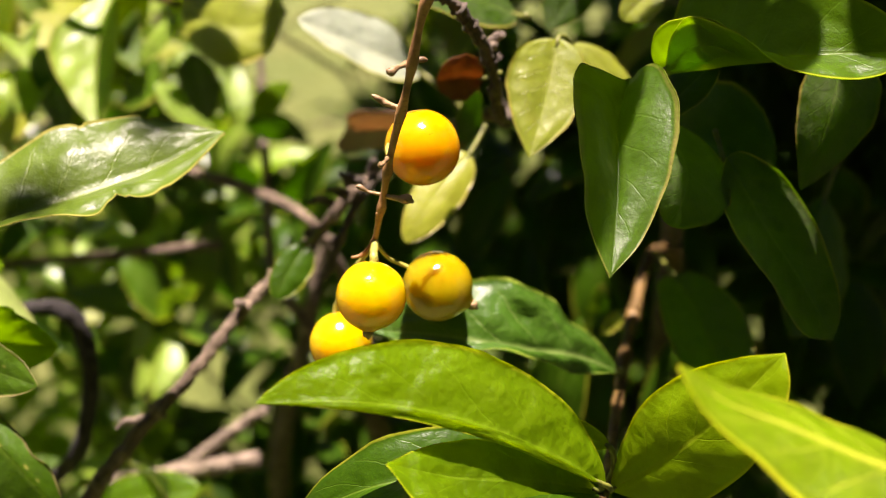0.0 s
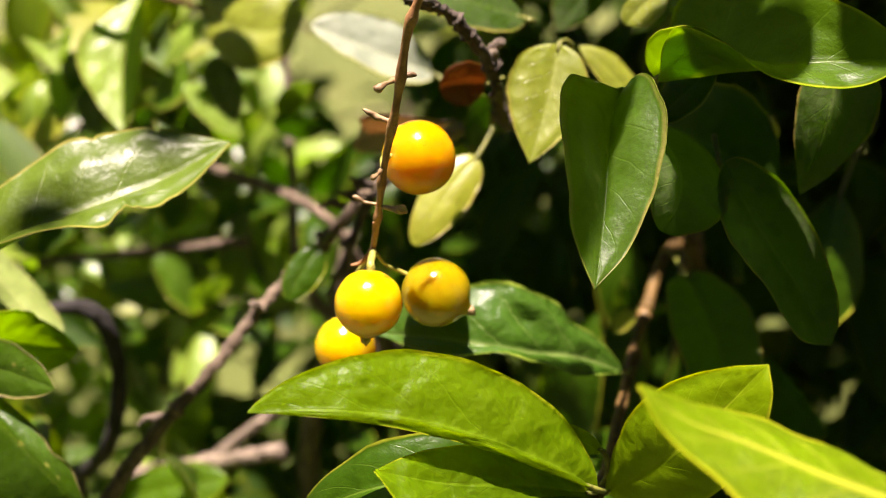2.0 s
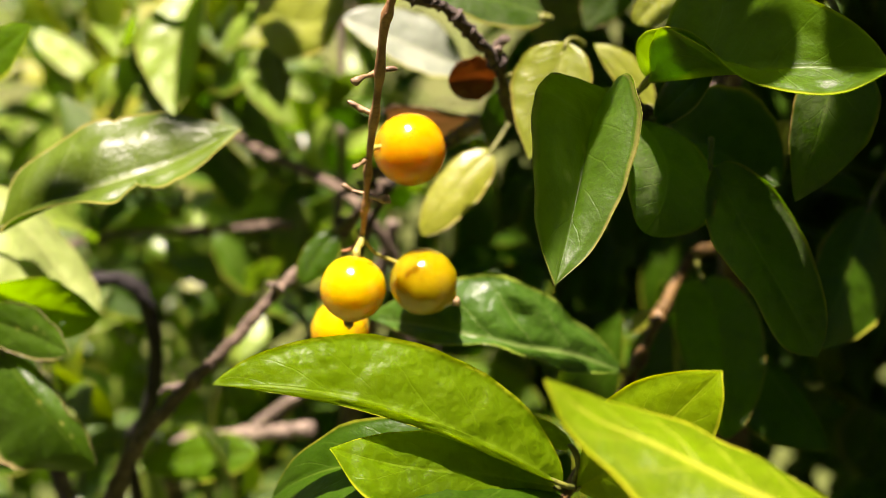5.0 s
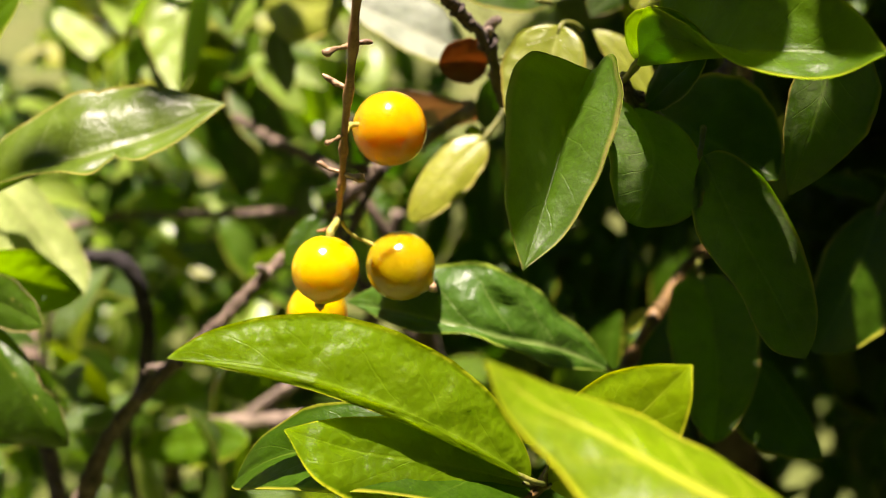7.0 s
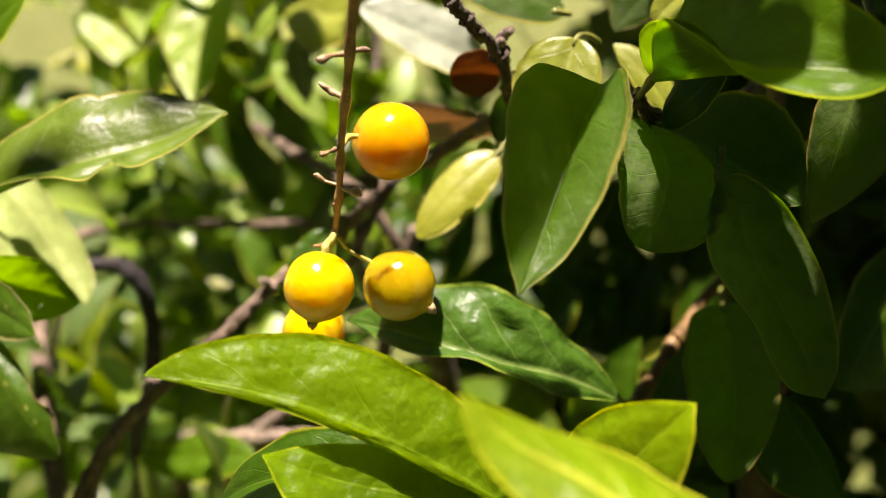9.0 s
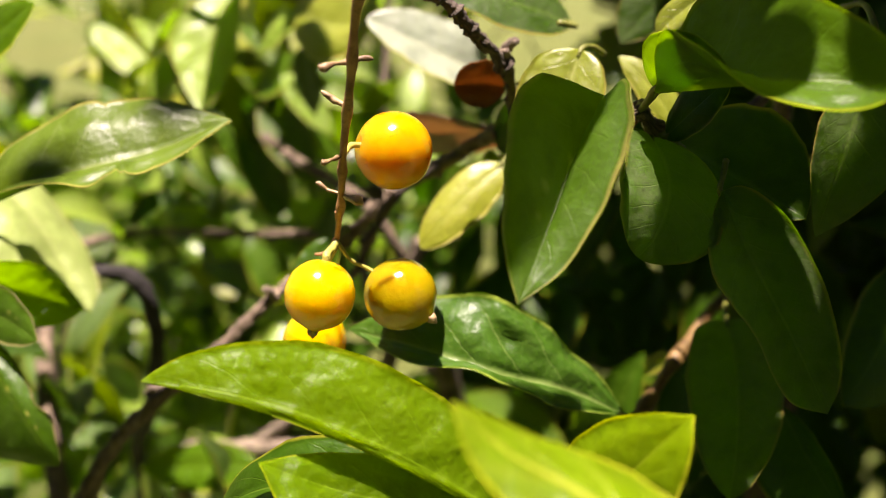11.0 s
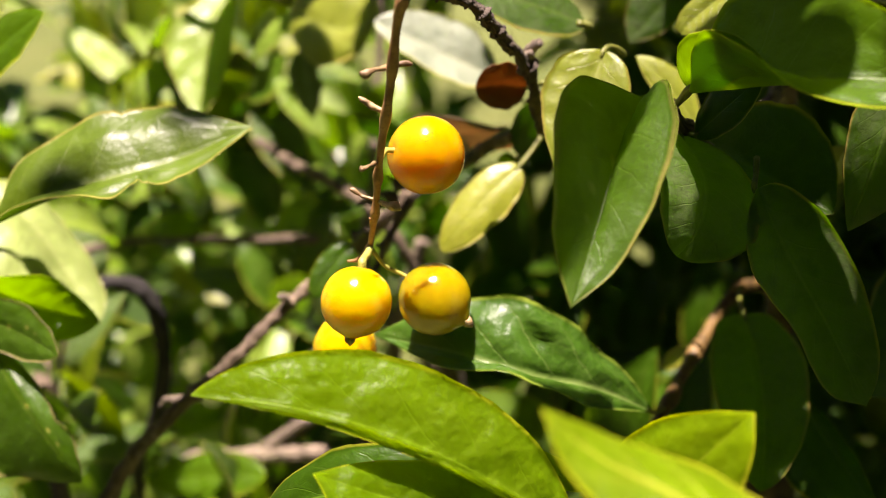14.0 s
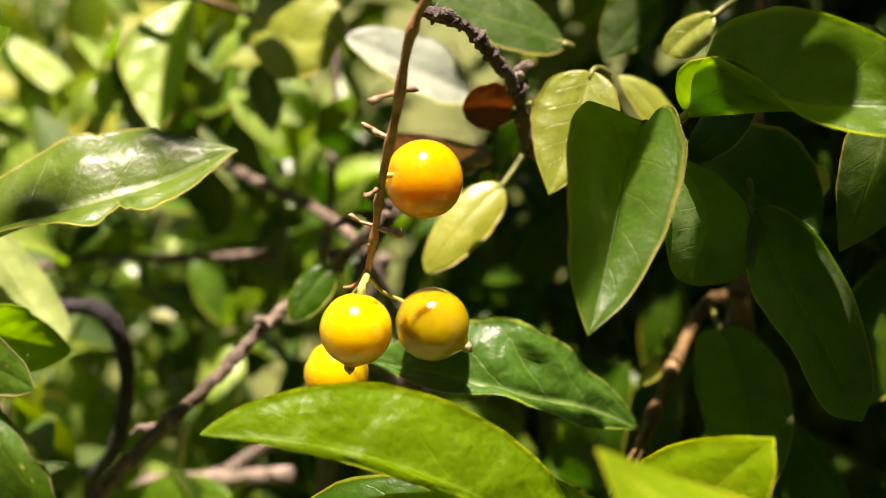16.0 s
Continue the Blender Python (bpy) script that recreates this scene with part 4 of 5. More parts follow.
leaf((-0.07639, 0.11700, 0.74117), (-0.06797, 0.11800, 0.73818), (-0.05875, 0.11494, 0.73687), (-0.06516, 0.11900, 0.74220), (-0.07023, 0.11700, 0.73437), TORN, shrub, "green leaf with a dry brown tip", stalk=(-0.097, 0.119, 0.732), seed=27, at_tip=0.8)
leaf((-0.07499, 0.11900, 0.73376), (-0.06381, 0.11413, 0.72451), (-0.05777, 0.11498, 0.71376), (-0.06250, 0.11688, 0.72603), (-0.07486, 0.11400, 0.71263), TORN, shrub, "green leaf with a torn brown margin", stalk=(-0.098, 0.119, 0.722), seed=28, at_tip=0.6, wave=0.06)
sheet_leaf([(-0.1013, 0.1500, 0.7522), (-0.0889, 0.1500, 0.7445), (-0.0817, 0.1490, 0.7355), (-0.0739, 0.1470, 0.7262)], [(-0.0959, 0.1580, 0.7492), (-0.0856, 0.1590, 0.7375), (-0.0755, 0.1520, 0.7296)], [(-0.0970, 0.1365, 0.7457), (-0.0876, 0.1345, 0.7390), (-0.0799, 0.1395, 0.7318)], GLEAMING, shrub, "pale leaf, sun glare put into its colour", stalk=(-0.093, 0.118, 0.75), seed=29)
sheet_leaf([(-0.0754, 0.2140, 0.7840), (-0.0768, 0.2060, 0.7767), (-0.0768, 0.2000, 0.7677), (-0.0751, 0.1920, 0.7565)], [(-0.0825, 0.2060, 0.7795), (-0.0862, 0.1990, 0.7737), (-0.0821, 0.1950, 0.7644)], [(-0.0753, 0.2130, 0.7767), (-0.0765, 0.2110, 0.7665), (-0.0759, 0.2010, 0.7590)], SUNLIT_PALE, shrub, "large leaf folded along its rib, sun glare put into its pale colour", stalk=(-0.075, 0.235, 0.80), seed=30, bulge=0.04)
sheet_leaf([(-0.0618, 0.2160, 0.7799), (-0.0505, 0.2030, 0.7775), (-0.0421, 0.2000, 0.7772), (-0.0343, 0.2000, 0.7808)], [(-0.0577, 0.2150, 0.7858), (-0.0492, 0.2140, 0.7889), (-0.0384, 0.2060, 0.7859)], [(-0.0577, 0.2060, 0.7740), (-0.0486, 0.1980, 0.7695), (-0.0384, 0.1960, 0.7726)], YELLOW_SUNLIT, shrub, "broad sunlit leaf folded along its rib", stalk=(-0.062, 0.214, 0.792), seed=31)
leaf((-0.16782, 0.27500, 0.76222), (-0.14705, 0.26500, 0.75370), (-0.12717, 0.25400, 0.74591), (-0.14424, 0.26800, 0.75762), (-0.15215, 0.26200, 0.74796), MATURE_SHADE, shrub, "glossy sunlit leaf", stalk=(-0.165, 0.28, 0.76), seed=32)
leaf((0.03314, 0.13350, 0.78102), (0.03624, 0.12750, 0.78587), (0.04299, 0.12550, 0.78471), (0.03443, 0.12650, 0.79024), (0.03708, 0.13000, 0.78280), LUSH, shrub, "olive leaf curling beside the cupped leaf", stalk=bud_node, seed=34, at_tip=0.9, at_base=0.5)
leaf((0.03363, 0.16200, 0.76980), (0.02839, 0.16300, 0.77620), (0.02284, 0.16400, 0.78048), (0.02603, 0.16200, 0.77529), (0.03028, 0.16500, 0.77802), YELLOW_SUNLIT, shrub, "small bright sunlit leaf", stalk=(0.0365, 0.160, 0.772), seed=35)
leaf((0.03415, 0.14000, 0.77338), (0.03844, 0.13700, 0.77881), (0.04223, 0.13800, 0.78263), (0.03601, 0.14000, 0.78042), (0.04103, 0.13500, 0.77788), MATURE_SHADE, shrub, "small unseen green leaf placed to cast shade below the cupped leaf", stalk=(0.0322, 0.1405, 0.7745), seed=36)
leaf((0.09935, 0.25000, 0.66506), (0.08887, 0.24500, 0.67680), (0.07815, 0.24000, 0.68723), (0.08506, 0.24000, 0.67313), (0.09116, 0.25000, 0.68193), YOUNG, shrub, "bright sunlit leaf in the shade", stalk=(0.14, 0.24, 0.71), seed=37)
leaf((0.00360, 0.16500, 0.76143), (0.00480, 0.16300, 0.76700), (0.00615, 0.16200, 0.77214), (0.00209, 0.16400, 0.76607), (0.00714, 0.16350, 0.76755), MATURE_SHADE, shrub, "small upright green leaf beside the twig", stalk=(0.00329, 0.16550, 0.76043), seed=46, at_tip=0.7)
leaf((0.00285, 0.16550, 0.76103), (0.00174, 0.16400, 0.76102), (0.00018, 0.16350, 0.76114), (0.00178, 0.16350, 0.76021), (0.00158, 0.16500, 0.76212), FRESH, shrub, "tiny pale green leaf", stalk=(0.00358, 0.16600, 0.76096), seed=47, at_tip=0.5, at_base=0.5, stalk_radius=0.0003)
leaf((0.0253, 0.1090, 0.7323), (0.0200, 0.1090, 0.7347), (0.0148, 0.1090, 0.7371), (0.0193, 0.1081, 0.7333), (0.0208, 0.1099, 0.7361), FRESH, shrub, "bright green leaf half hidden by the arching leaf", seed=130, stalk=node)
leaf((0.0358, 0.1670, 0.7274), (0.0337, 0.1670, 0.7248), (0.0315, 0.1670, 0.7222), (0.0347, 0.1658, 0.7241), (0.0326, 0.1682, 0.7256), YELLOW_SUNLIT, shrub, "small sunlit leaf on the ochre twig", seed=131, stalk=(0.0371, 0.1640, 0.7275))
leaf((0.0570, 0.1620, 0.7683), (0.0560, 0.1620, 0.7647), (0.0550, 0.1620, 0.7610), (0.0579, 0.1600, 0.7642), (0.0540, 0.1640, 0.7652), YELLOW_SUNLIT, shrub, "small sunlit leaf in the shade", seed=132)
leaf((-0.0871, 0.1380, 0.7760), (-0.0789, 0.1380, 0.7814), (-0.0711, 0.1380, 0.7866), (-0.0831, 0.1406, 0.7839), (-0.0748, 0.1354, 0.7790), LUSH, shrub, "green leaf beside the nibbled one", seed=133, stalk=(-0.100, 0.120, 0.79))
# leaves further back, sun and shade put into their pale and dark greens
leaf((-0.1470, 0.2500, 0.7651), (-0.1356, 0.2500, 0.7564), (-0.1241, 0.2500, 0.7476), (-0.1345, 0.2539, 0.7591), (-0.1367, 0.2461, 0.7537), SUNLIT_PALE, shrub, "leaf coloured pale for sunlight", seed=101)
leaf((-0.1294, 0.2600, 0.7703), (-0.1236, 0.2600, 0.7655), (-0.1177, 0.2600, 0.7606), (-0.1231, 0.2633, 0.7672), (-0.1241, 0.2567, 0.7638), SUNLIT_PALE, shrub, "leaf coloured pale for sunlight", seed=102)
leaf((-0.1193, 0.2620, 0.7566), (-0.1255, 0.2620, 0.7533), (-0.1317, 0.2620, 0.7499), (-0.1233, 0.2597, 0.7517), (-0.1277, 0.2643, 0.7549), SUNLIT_PALE, shrub, "small leaf coloured pale for sunlight", seed=103)
leaf((-0.1101, 0.2400, 0.7474), (-0.1232, 0.2400, 0.7418), (-0.1367, 0.2400, 0.7361), (-0.1206, 0.2371, 0.7390), (-0.1259, 0.2429, 0.7446), YELLOW_SUNLIT, shrub, "yellow-green sunlit leaf", seed=104)
leaf((-0.1277, 0.2500, 0.7400), (-0.1239, 0.2500, 0.7354), (-0.1200, 0.2500, 0.7308), (-0.1225, 0.2533, 0.7371), (-0.1252, 0.2467, 0.7338), SUNLIT_PALE, shrub, "leaf coloured pale for sunlight", seed=105)
leaf((-0.0619, 0.2150, 0.7781), (-0.0687, 0.2150, 0.7730), (-0.0727, 0.2150, 0.7656), (-0.0648, 0.2130, 0.7710), (-0.0697, 0.2170, 0.7729), SUNLIT_PALE, shrub, "narrow leaf coloured pale for sunlight", seed=106)
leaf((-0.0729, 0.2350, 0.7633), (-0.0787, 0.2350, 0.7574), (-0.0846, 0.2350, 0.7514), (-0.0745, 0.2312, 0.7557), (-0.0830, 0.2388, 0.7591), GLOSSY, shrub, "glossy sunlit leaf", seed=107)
leaf((-0.0725, 0.2280, 0.7598), (-0.0657, 0.2280, 0.7526), (-0.0589, 0.2280, 0.7453), (-0.0639, 0.2311, 0.7545), (-0.0675, 0.2249, 0.7508), SUNLIT_PALE, shrub, "leaf with sun glare put into its pale colour", seed=108)
leaf((-0.0586, 0.2120, 0.7699), (-0.0574, 0.2120, 0.7620), (-0.0562, 0.2120, 0.7539), (-0.0516, 0.2072, 0.7642), (-0.0635, 0.2168, 0.7598), MATURE_SHADE, shrub, "dark green leaf coloured for shade", seed=109)
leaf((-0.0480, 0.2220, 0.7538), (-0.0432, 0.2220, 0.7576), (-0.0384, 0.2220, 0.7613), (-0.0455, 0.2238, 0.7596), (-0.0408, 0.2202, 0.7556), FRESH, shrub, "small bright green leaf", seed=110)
leaf((-0.0505, 0.2260, 0.7503), (-0.0435, 0.2260, 0.7493), (-0.0366, 0.2260, 0.7483), (-0.0452, 0.2297, 0.7449), (-0.0419, 0.2223, 0.7536), MATURE_SHADE, shrub, "dark green leaf, shade put into its colour", seed=111)
leaf((-0.0918, 0.2400, 0.7474), (-0.0859, 0.2400, 0.7443), (-0.0800, 0.2400, 0.7411), (-0.0804, 0.2340, 0.7508), (-0.0916, 0.2460, 0.7374), MATURE_SHADE, shrub, "dark green leaf, shade put into its colour", seed=112)
leaf((-0.0953, 0.2160, 0.7703), (-0.0934, 0.2160, 0.7594), (-0.0915, 0.2160, 0.7482), (-0.0877, 0.2124, 0.7615), (-0.0992, 0.2196, 0.7573), MATURE_SHADE, shrub, "dark green leaf coloured for shade", seed=113)
leaf((-0.1120, 0.2400, 0.7045), (-0.1023, 0.2400, 0.7002), (-0.0925, 0.2400, 0.6959), (-0.1016, 0.2430, 0.7027), (-0.1029, 0.2370, 0.6977), SUNLIT_PALE, shrub, "leaf coloured pale for sunlight", seed=115)
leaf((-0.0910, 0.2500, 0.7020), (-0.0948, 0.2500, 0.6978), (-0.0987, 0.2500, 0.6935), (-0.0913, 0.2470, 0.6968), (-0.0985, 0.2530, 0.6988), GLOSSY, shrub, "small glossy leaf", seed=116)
leaf((-0.1213, 0.2500, 0.6931), (-0.1104, 0.2500, 0.6889), (-0.0994, 0.2500, 0.6846), (-0.1098, 0.2531, 0.6916), (-0.1109, 0.2469, 0.6863), YELLOW_SUNLIT, shrub, "yellow-green sunlit leaf", seed=117)
leaf((-0.0816, 0.2300, 0.6952), (-0.0738, 0.2300, 0.7006), (-0.0662, 0.2300, 0.7059), (-0.0761, 0.2320, 0.7026), (-0.0715, 0.2280, 0.6986), FRESH, shrub, "bright green sunlit leaf", seed=118)
leaf((-0.0570, 0.2350, 0.7131), (-0.0512, 0.2350, 0.7140), (-0.0455, 0.2350, 0.7148), (-0.0518, 0.2369, 0.7160), (-0.0506, 0.2331, 0.7120), FRESH, shrub, "small bright green leaf", seed=119)
leaf((-0.0536, 0.1720, 0.6808), (-0.0693, 0.1720, 0.6771), (-0.0855, 0.1720, 0.6733), (-0.0673, 0.1681, 0.6732), (-0.0712, 0.1759, 0.6812), LUSH, shrub, "bright green low leaf in the sun", seed=120)
leaf((-0.0643, 0.1780, 0.6792), (-0.0614, 0.1780, 0.6694), (-0.0585, 0.1780, 0.6595), (-0.0575, 0.1806, 0.6705), (-0.0653, 0.1754, 0.6685), FRESH, shrub, "bright green low leaf", seed=121)
leaf((-0.0948, 0.2600, 0.6709), (-0.1053, 0.2600, 0.6659), (-0.1162, 0.2600, 0.6607), (-0.1060, 0.2646, 0.6575), (-0.1046, 0.2554, 0.6740), MATURE_SHADE, shrub, "dark green leaf, shade put into its colour", seed=122)
leaf((-0.1342, 0.2400, 0.6485), (-0.1416, 0.2400, 0.6530), (-0.1490, 0.2400, 0.6576), (-0.1489, 0.2443, 0.6444), (-0.1345, 0.2357, 0.6614), MATURE_SHADE, shrub, "dark green leaf, shade put into its colour", seed=123)
# branches further back
stem("branch", [(-0.1250, 0.2300, 0.7850, 0.0012), (-0.0953, 0.2050, 0.7873, 0.0010), (-0.0708, 0.2050, 0.7850, 0.0009), (-0.0600, 0.2120, 0.7805, 0.0007)], OCHRE, shrub, "ochre twig carrying broad leaves")
stem("branch", [(-0.075, 0.130, 0.66, 0.002), (-0.12, 0.20, 0.715, 0.0015), (-0.11098, 0.21200, 0.71659, 0.0010), (-0.08196, 0.21100, 0.72061, 0.0011), (-0.06337, 0.21000, 0.72337, 0.0012), (-0.05477, 0.21000, 0.72424, 0.0011)], BARK, shrub, "brown broken-off twig", rough=0.15)
stem("branch", [(-0.07709, 0.22500, 0.74358, 0.0013), (-0.06099, 0.21200, 0.74200, 0.0013), (-0.04498, 0.20000, 0.74144, 0.0013), (-0.02976, 0.18800, 0.73862, 0.0012), (-0.02365, 0.19000, 0.72722, 0.0014), (-0.02, 0.21, 0.69, 0.003), (0.02, 0.28, 0.3, 0.006), (0.06, 0.36, 0.0, 0.01)], BARK, shrub, "brown branch in the shrub", rough=0.12)
stem("branch", [(-0.0500, 0.2450, 0.80, 0.001), (-0.0492, 0.2408, 0.7648, 0.0010), (-0.0464, 0.2268, 0.7377, 0.0012), (-0.04, 0.205, 0.715, 0.0013), (-0.02, 0.21, 0.69, 0.002)], GREY_BARK, shrub, "pale upright twig")
stem("branch", [(-0.0831, 0.15593, 0.72931, 0.00126), (-0.07809, 0.15863, 0.72997, 0.00153), (-0.07271, 0.16043, 0.72811, 0.00171), (-0.07067, 0.16223, 0.71991, 0.00162), (-0.07186, 0.16403, 0.70883, 0.00162), (-0.0758, 0.16583, 0.69596, 0.00171), (-0.09937, 0.19, 0.66163, 0.002), (-0.06, 0.22, 0.3, 0.004)], SHADE_BARK, shrub, "dark crooked branch", rough=0.12)
stem("branch", [(-0.04162, 0.18022, 0.68372, 0.00206), (-0.05245, 0.1813, 0.68066, 0.00228), (-0.06662, 0.18347, 0.67584, 0.00228), (-0.08512, 0.19106, 0.66586, 0.00239), (-0.1, 0.22, 0.6, 0.003), (-0.06, 0.22, 0.3, 0.005)], GREY_BARK, shrub, "pale grey cut branch", rough=0.12)
stem("branch", [(-0.0399, 0.18022, 0.69632, 0.00141), (-0.04658, 0.1813, 0.69076, 0.00152), (-0.05514, 0.18238, 0.68322, 0.00163), (-0.06259, 0.18347, 0.67626, 0.00174)], GREY_BARK, shrub, "pale grey twig", rough=0.12)
stem("branch", [(-0.02940, 0.21500, 0.72475, 0.0018), (-0.03276, 0.21400, 0.71309, 0.0020), (-0.03711, 0.21400, 0.69428, 0.0021), (-0.045, 0.215, 0.66, 0.003), (-0.02, 0.34, 0.0, 0.008)], GREY_BARK, shrub, "pale grey upright branch", rough=0.12)
# unseen leaves high above, placed to shade the ones below
leaf((-0.0771, 0.0747, 1.3520), (-0.0711, 0.0780, 1.3490), (-0.0656, 0.0813, 1.3440), (-0.0727, 0.0816, 1.3490), (-0.0695, 0.0744, 1.3490), LUSH, shrub, "small unseen green leaf placed to cast shade", seed=40)
leaf((-0.0941, 0.0603, 1.3540), (-0.0881, 0.0622, 1.3510), (-0.0824, 0.0639, 1.3460), (-0.0891, 0.0661, 1.3500), (-0.0871, 0.0583, 1.3500), LUSH, shrub, "small unseen green leaf placed to cast shade", seed=41)
leaf((0.0225, 0.1165, 0.9030), (0.0125, 0.1075, 0.9030), (0.0045, 0.1005, 0.8990), (0.0085, 0.1130, 0.9020), (0.0165, 0.1020, 0.9020), LUSH, shrub, "unseen green leaf high in the shrub, placed to cast shade", seed=42)
leaf((-0.0690, 0.2060, 0.862), (-0.0550, 0.2070, 0.862), (-0.0410, 0.2060, 0.858), (-0.0550, 0.2150, 0.861), (-0.0550, 0.1985, 0.861), LUSH, shrub, "unseen green leaf high in the shrub, placed to cast shade", seed=49)
leaf((0.0168, 0.1190, 0.9050), (0.0140, 0.1040, 0.9050), (0.0128, 0.0890, 0.9010), (0.0090, 0.1040, 0.9040), (0.0188, 0.1030, 0.9040), LUSH, shrub, "unseen green leaf high in the shrub, placed to cast shade", seed=48, at_base=0.5, at_tip=0.6)
leaf((0.0210, 0.1320, 0.9030), (0.0350, 0.1270, 0.9020), (0.0470, 0.1220, 0.8980), (0.0370, 0.1360, 0.9010), (0.0330, 0.1180, 0.9010), LUSH, shrub, "unseen green leaf high in the shrub, placed to cast shade", seed=43, at_tip=0.5)
leaf((0.0280, 0.1090, 0.9050), (0.0365, 0.1105, 0.9050), (0.0465, 0.1130, 0.9000), (0.0360, 0.1180, 0.9040), (0.0375, 0.1030, 0.9040), LUSH, shrub, "unseen green leaf high in the shrub, placed to cast shade", seed=44, at_tip=0.5)
leaf((0.0500, 0.1150, 0.9060), (0.0590, 0.1110, 0.9050), (0.0690, 0.1080, 0.9000), (0.0600, 0.1175, 0.9040), (0.0580, 0.1040, 0.9040), LUSH, shrub, "unseen green leaf high in the shrub, placed to cast shade", seed=45, at_base=0.4)

for x, y, turn, size, seed in ((-0.0295, 0.140, 0.3, 0.017, 61), (-0.0200, 0.150, -0.5, 0.016, 62), (-0.091, 0.153, 1.2, 0.022, 63), (-0.061, 0.184, -0.4, 0.024, 64), (-0.039, 0.188, 0.9, 0.022, 65), (0.0570, 0.124, -0.1, 0.017, 66)):
    a, w = Vector((math.cos(turn), math.sin(turn), 0)) * size * 0.5, Vector((-math.sin(turn), math.cos(turn), 0)) * size * 0.24
    c = Vector((x, y, 0.920))
    leaf(c - a, c + Vector((0, 0, 0.001)), c + a - Vector((0, 0, 0.003)), c + w, c - w, LUSH, shrub, "unseen green leaf high in the shrub, placed to cast shade", seed=seed)


# ---- foliage further inside the shrub ----
def small_blade(seed, length=1.0, wide=0.42, sag=0.12, fold=0.10):
    """A cheaper blade in local space: base at the origin, tip along +y, upper face to +z."""
    half = 0.5 * wide * length
    return blade((0, 0, 0), (0, 0.5 * length, sag * length), (0, length, -0.05 * length), (-half, 0.45 * length, (sag + fold) * length), (half, 0.45 * length, (sag + fold) * length),
                 seed=seed, rows=9, cols=4, thick=0.010, wave=0.06, at_tip=0.85 + 0.1 * (seed % 3), at_base=0.6)


KINDS = [small_blade(50 + k, wide=0.36 + 0.05 * (k % 4), sag=0.06 + 0.05 * (k % 3), fold=0.03 + 0.05 * (k % 3)) for k in range(7)]


def sprig(rng, start, way, length, pairs, size, tilt=-0.25):
    """Leaf poses in crossed pairs along one thin shoot."""
    way = Vector(way).normalized()
    side = way.cross(Vector((0, 0, 1))).normalized()
    poses, line = [], []
    bend = Vector((rng.uniform(-0.3, 0.3), rng.uniform(-0.3, 0.3), rng.uniform(-0.35, 0.15)))
    for k in range(pairs + 1):
        t = k / pairs
        p = Vector(start) + way * (length * t) + bend * (length * t * t)
        line.append(p)
        if k == 0:
            continue
        spin = (k % 2) * 1.57 + rng.uniform(-0.4, 0.4)
        for e in (-1, 1):
            out = (Matrix.Rotation(spin, 3, way) @ side) * e
            aim = (out + way * rng.uniform(0.2, 0.8) + Vector((0, 0, rng.uniform(-0.45, 0.25)))).normalized()
            face = (Vector((0, tilt, 1)) + Vector((rng.uniform(-0.5, 0.5), rng.uniform(-0.5, 0.5), 0))).normalized()
            x = aim.cross(face).normalized()
            z = x.cross(aim)
            grow = size * rng.uniform(0.65, 1.15)
            m = Matrix((x, aim, z)).transposed().to_4x4()
            poses.append(Matrix.Translation(p + out * 0.0025) @ m @ Matrix.Scale(grow, 4))
    return poses, line


def joined(name, poses, rng, material, parent, label):
    """Many leaves as one mesh."""
    verts, faces, uvs, count = [], [], [], 0
    for m in poses:
        vs, fs, us = KINDS[rng.randrange(len(KINDS))]
        a = np.array(vs) @ np.array(m.to_3x3()).T + np.array(m.translation)
        verts.append(a)
        faces.extend([tuple(i + count for i in f) for f in fs])
        uvs.extend(us)
        count += len(vs)
    ob = part(name, link_mesh(name, np.concatenate(verts), faces, uvs, material), parent, label)
    return tagged(ob, kind="stuff")


def clear(p, gaps):
    for q, w, r in gaps:
        d = Vector(p) - Vector(q)
        along = d.dot(Vector(w))
        if along > 0 and (d - Vector(w) * along).length < r * along:
            return False
    return True


EYE = Vector((0.02, -0.01, 0.806))
GAPS = [((0.0047, -0.0146, 0.8081), (-0.1455, 0.9724, -0.1824), 0.075), ((0.0047, -0.0146, 0.8081), (-0.2377, 0.8537, -0.4633), 0.06), ((0.0047, -0.0146, 0.8081), (-0.3144, 0.8436, -0.4353), 0.04), ((0.0471, -0.0020, 0.8073), (-0.6324, 0.7608, -0.1456), 0.06), ((0.0471, -0.0020, 0.8073), (-0.2598, 0.8955, -0.3615), 0.03)]
rng = random.Random(7)
near, back, deep, top = [], [], [], []
shoots = []


def fill(count, yaw, pitch, reach, size, into, gaps=(), twig_every=0, pairs=(2, 5), tilt=-0.25):
    for k in range(count):
        a, b = radians(rng.uniform(*yaw)), radians(rng.uniform(*pitch))
        d = rng.uniform(*reach)
        p = EYE + Vector((math.sin(a) * math.cos(b), math.cos(a) * math.cos(b), math.sin(b))) * d
        way = Vector((rng.uniform(-1, 1), rng.uniform(-0.9, 0.5), rng.uniform(-0.3, 0.9)))
        poses, line = sprig(rng, p, way, rng.uniform(0.03, 0.06), rng.randint(*pairs), size, tilt)
        good = [m for m in poses if clear(m.translation, gaps) and (m.translation - EYE).length > reach[0] - 0.02]
        into.extend(good)
        if twig_every and k % twig_every == 0 and good:
            shoots.append(line)


# left: loose sunlit sprays with the lawn showing between them
fill(30, (-42, 3), (-14, -3), (0.28, 0.50), 0.034, near, GAPS, 2, tilt=-0.6)
fill(90, (-42, 6), (-28, -13), (0.28, 0.60), 0.030, back, GAPS, 3, tilt=-0.6)
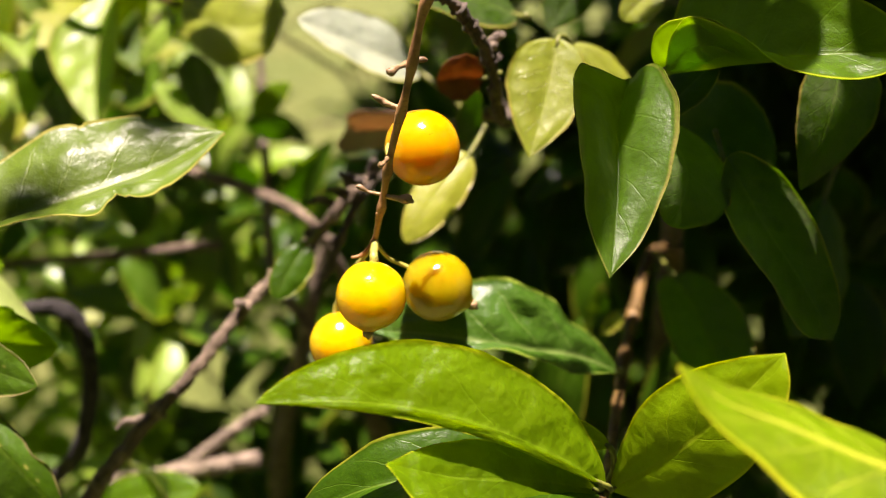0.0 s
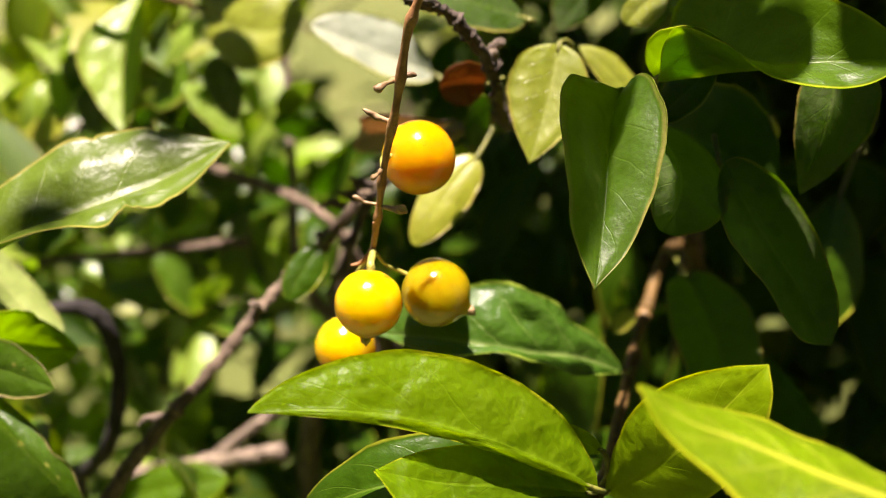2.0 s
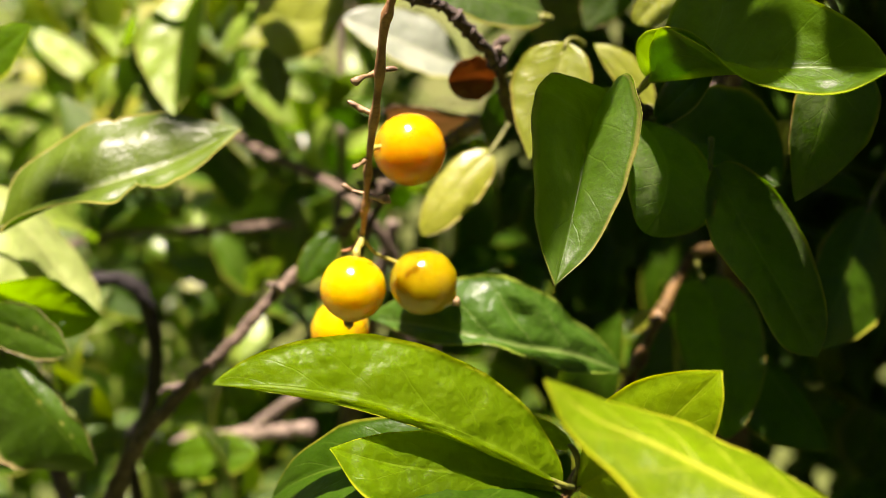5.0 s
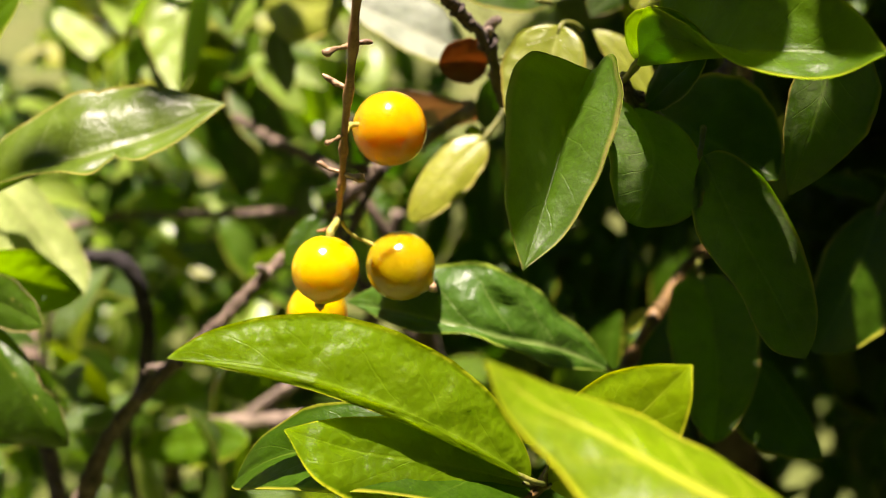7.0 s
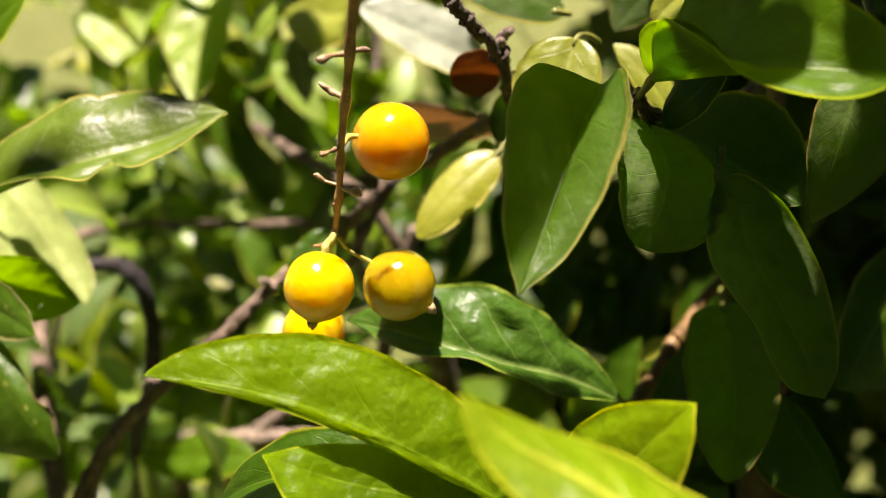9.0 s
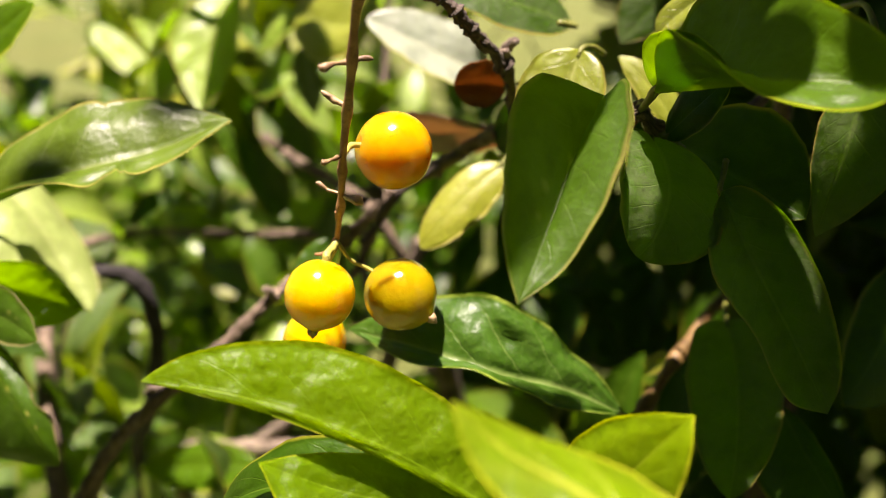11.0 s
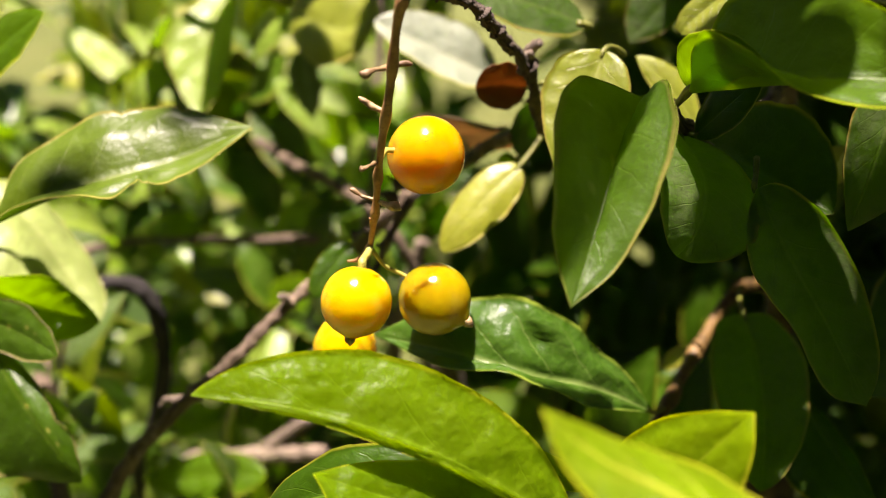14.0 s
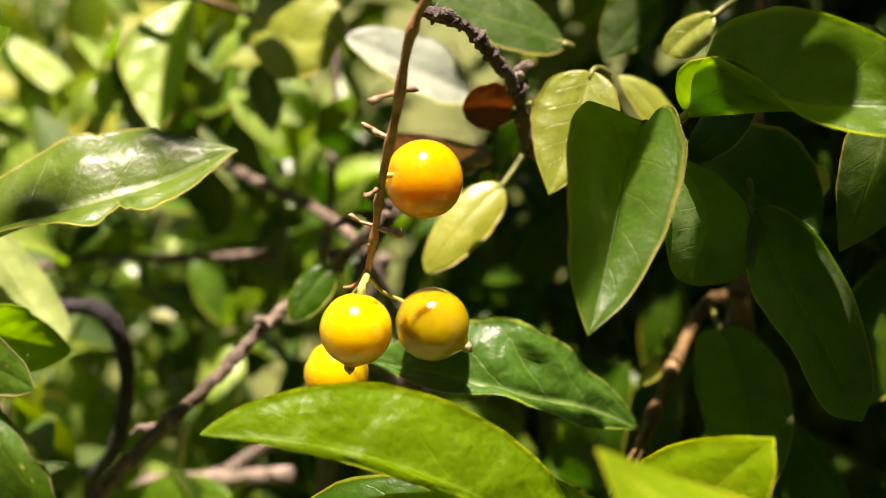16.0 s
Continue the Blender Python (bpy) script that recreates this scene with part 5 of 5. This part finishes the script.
fill(60, (-42, 6), (-42, -26), (0.26, 0.55), 0.030, back, GAPS, 3)
rear = []
fill(230, (-44, 8), (-40, -9), (0.52, 0.85), 0.036, rear, GAPS)
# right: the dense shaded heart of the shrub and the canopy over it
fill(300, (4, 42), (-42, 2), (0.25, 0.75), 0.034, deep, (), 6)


def shelter(count, x, y, z, size=0.036):
    """Sprays of unseen leaves in a stretch of the crown above, placed to shade what lies below."""
    for _ in range(count):
        p = Vector((rng.uniform(*x), rng.uniform(*y), rng.uniform(*z)))
        poses, line = sprig(rng, p, (rng.uniform(-1, 1), rng.uniform(-1, 1), rng.uniform(-0.1, 0.5)), 0.05, rng.randint(2, 4), size)
        top.extend(m for m in poses if m.translation.z > z[0] - 0.01 and m.translation.x > x[0])


shelter(60, (0.047, 0.147), (0.103, 0.363), (0.875, 0.96))
shelter(10, (0.079, 0.117), (0.098, 0.153), (0.88, 0.94), 0.028)
shelter(16, (0.049, 0.097), (0.168, 0.233), (0.88, 0.94), 0.030)
shelter(170, (-0.013, 0.307), (0.238, 0.723), (0.85, 1.00))
shelter(150, (-0.433, 0.007), (0.423, 0.823), (0.86, 0.98), 0.040)
shelter(18, (-0.273, -0.013), (0.253, 0.443), (0.88, 0.96), 0.034)
shelter(26, (-0.033, 0.057), (0.183, 0.363), (0.89, 0.97), 0.034)
rng, kept = random.Random(21), rng
shelter(14, (0.061, 0.079), (0.111, 0.143), (0.90, 0.95), 0.026)
shelter(30, (-0.038, 0.027), (0.228, 0.443), (0.90, 0.99), 0.032)
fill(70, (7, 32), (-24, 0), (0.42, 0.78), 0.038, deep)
rng = kept
# a gap in the crown lets the sun reach one low leaf
SHAFT = [((0.0835, 0.271, 0.58), tuple(SUN), 0.045)]
top = [m for m in top if clear(m.translation, SHAFT)]
deep = [m for m in deep if m.translation.z < 0.69 or clear(m.translation, SHAFT)]
# the rounded outside of the shrub, away from the path
flank = []
for _ in range(330):
    a, b = rng.uniform(0, 6.28), math.asin(rng.uniform(-0.75, 1.0))
    k = rng.uniform(0.82, 1.0)
    p = Vector((0.22 + 0.42 * k * math.cos(a) * math.cos(b), 0.52 + 0.40 * k * math.sin(a) * math.cos(b), 0.56 + 0.46 * k * math.sin(b)))
    if p.x < 0.10 and p.y < 0.75 or p.y < 0.24 and p.x < 0.22:
        continue
    poses, line = sprig(rng, p, (math.cos(a), math.sin(a), 0.5), 0.06, rng.randint(3, 5), 0.042)
    flank.extend(poses)
# pale greens put sunlight into the colour of the outer sprays
bright = [link_mesh("leaf", *k, m) for k, m in zip(KINDS, (SPRING, SUNLIT_PALE, GLOSSY, YELLOW_SUNLIT, FRESH, SUNLIT_PALE, FRESH))]
mixed = [link_mesh("leaf", *k, m) for k, m in zip(KINDS, (GLOSSY, SUNLIT_PALE, MATURE_SHADE, YELLOW_SUNLIT, FRESH, GLOSSY, GLOSSY))]
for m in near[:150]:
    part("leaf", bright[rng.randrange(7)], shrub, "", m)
# darker greens for leaves towards the middle, shade put into their colour
dark = [link_mesh("leaf", *k, m) for k, m in zip(KINDS, (MATURE_SHADE, LUSH, MATURE_SHADE, GLOSSY, MATURE_SHADE, MATURE_SHADE, LEATHERY))]
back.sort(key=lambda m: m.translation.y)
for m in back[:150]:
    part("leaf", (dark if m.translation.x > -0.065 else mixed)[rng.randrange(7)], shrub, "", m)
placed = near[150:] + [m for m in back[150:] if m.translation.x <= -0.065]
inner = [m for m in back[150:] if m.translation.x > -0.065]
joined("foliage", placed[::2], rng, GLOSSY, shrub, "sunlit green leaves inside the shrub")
joined("foliage", placed[1::2], rng, SUNLIT_PALE, shrub, "leaves inside the shrub, coloured pale for sunlight")
joined("foliage", inner, rng, MATURE_SHADE, shrub, "leaves inside the shrub, coloured darker for shade")
# rear leaves split by x: shade and half-light painted as two greens
joined("foliage", [m for m in rear if m.translation.x > -0.16], rng, MATURE_SHADE, shrub, "foliage at the back of the shrub, coloured dark for shade")
joined("foliage", [m for m in rear if m.translation.x <= -0.16], rng, LUSH, shrub, "fresh green foliage at the back of the shrub, coloured lighter for sun")
# the heart's shade is partly put into this dark leaf colour
joined("foliage", deep, rng, MATURE_SHADE, shrub, "dense green foliage, shade put into its dark colour")
joined("foliage", top, rng, MATURE_SHADE, shrub, "unseen green leaves placed over the shrub to shade it")
joined("foliage", flank, rng, MATURE_SHADE, shrub, "green leaves on the shrub's far side")
for line in shoots[:60]:
    stem("shoot", [(*p, 0.0009 - 0.0006 * i / len(line)) for i, p in enumerate(line)], BARK, shrub, "", steps=3, sides=6)
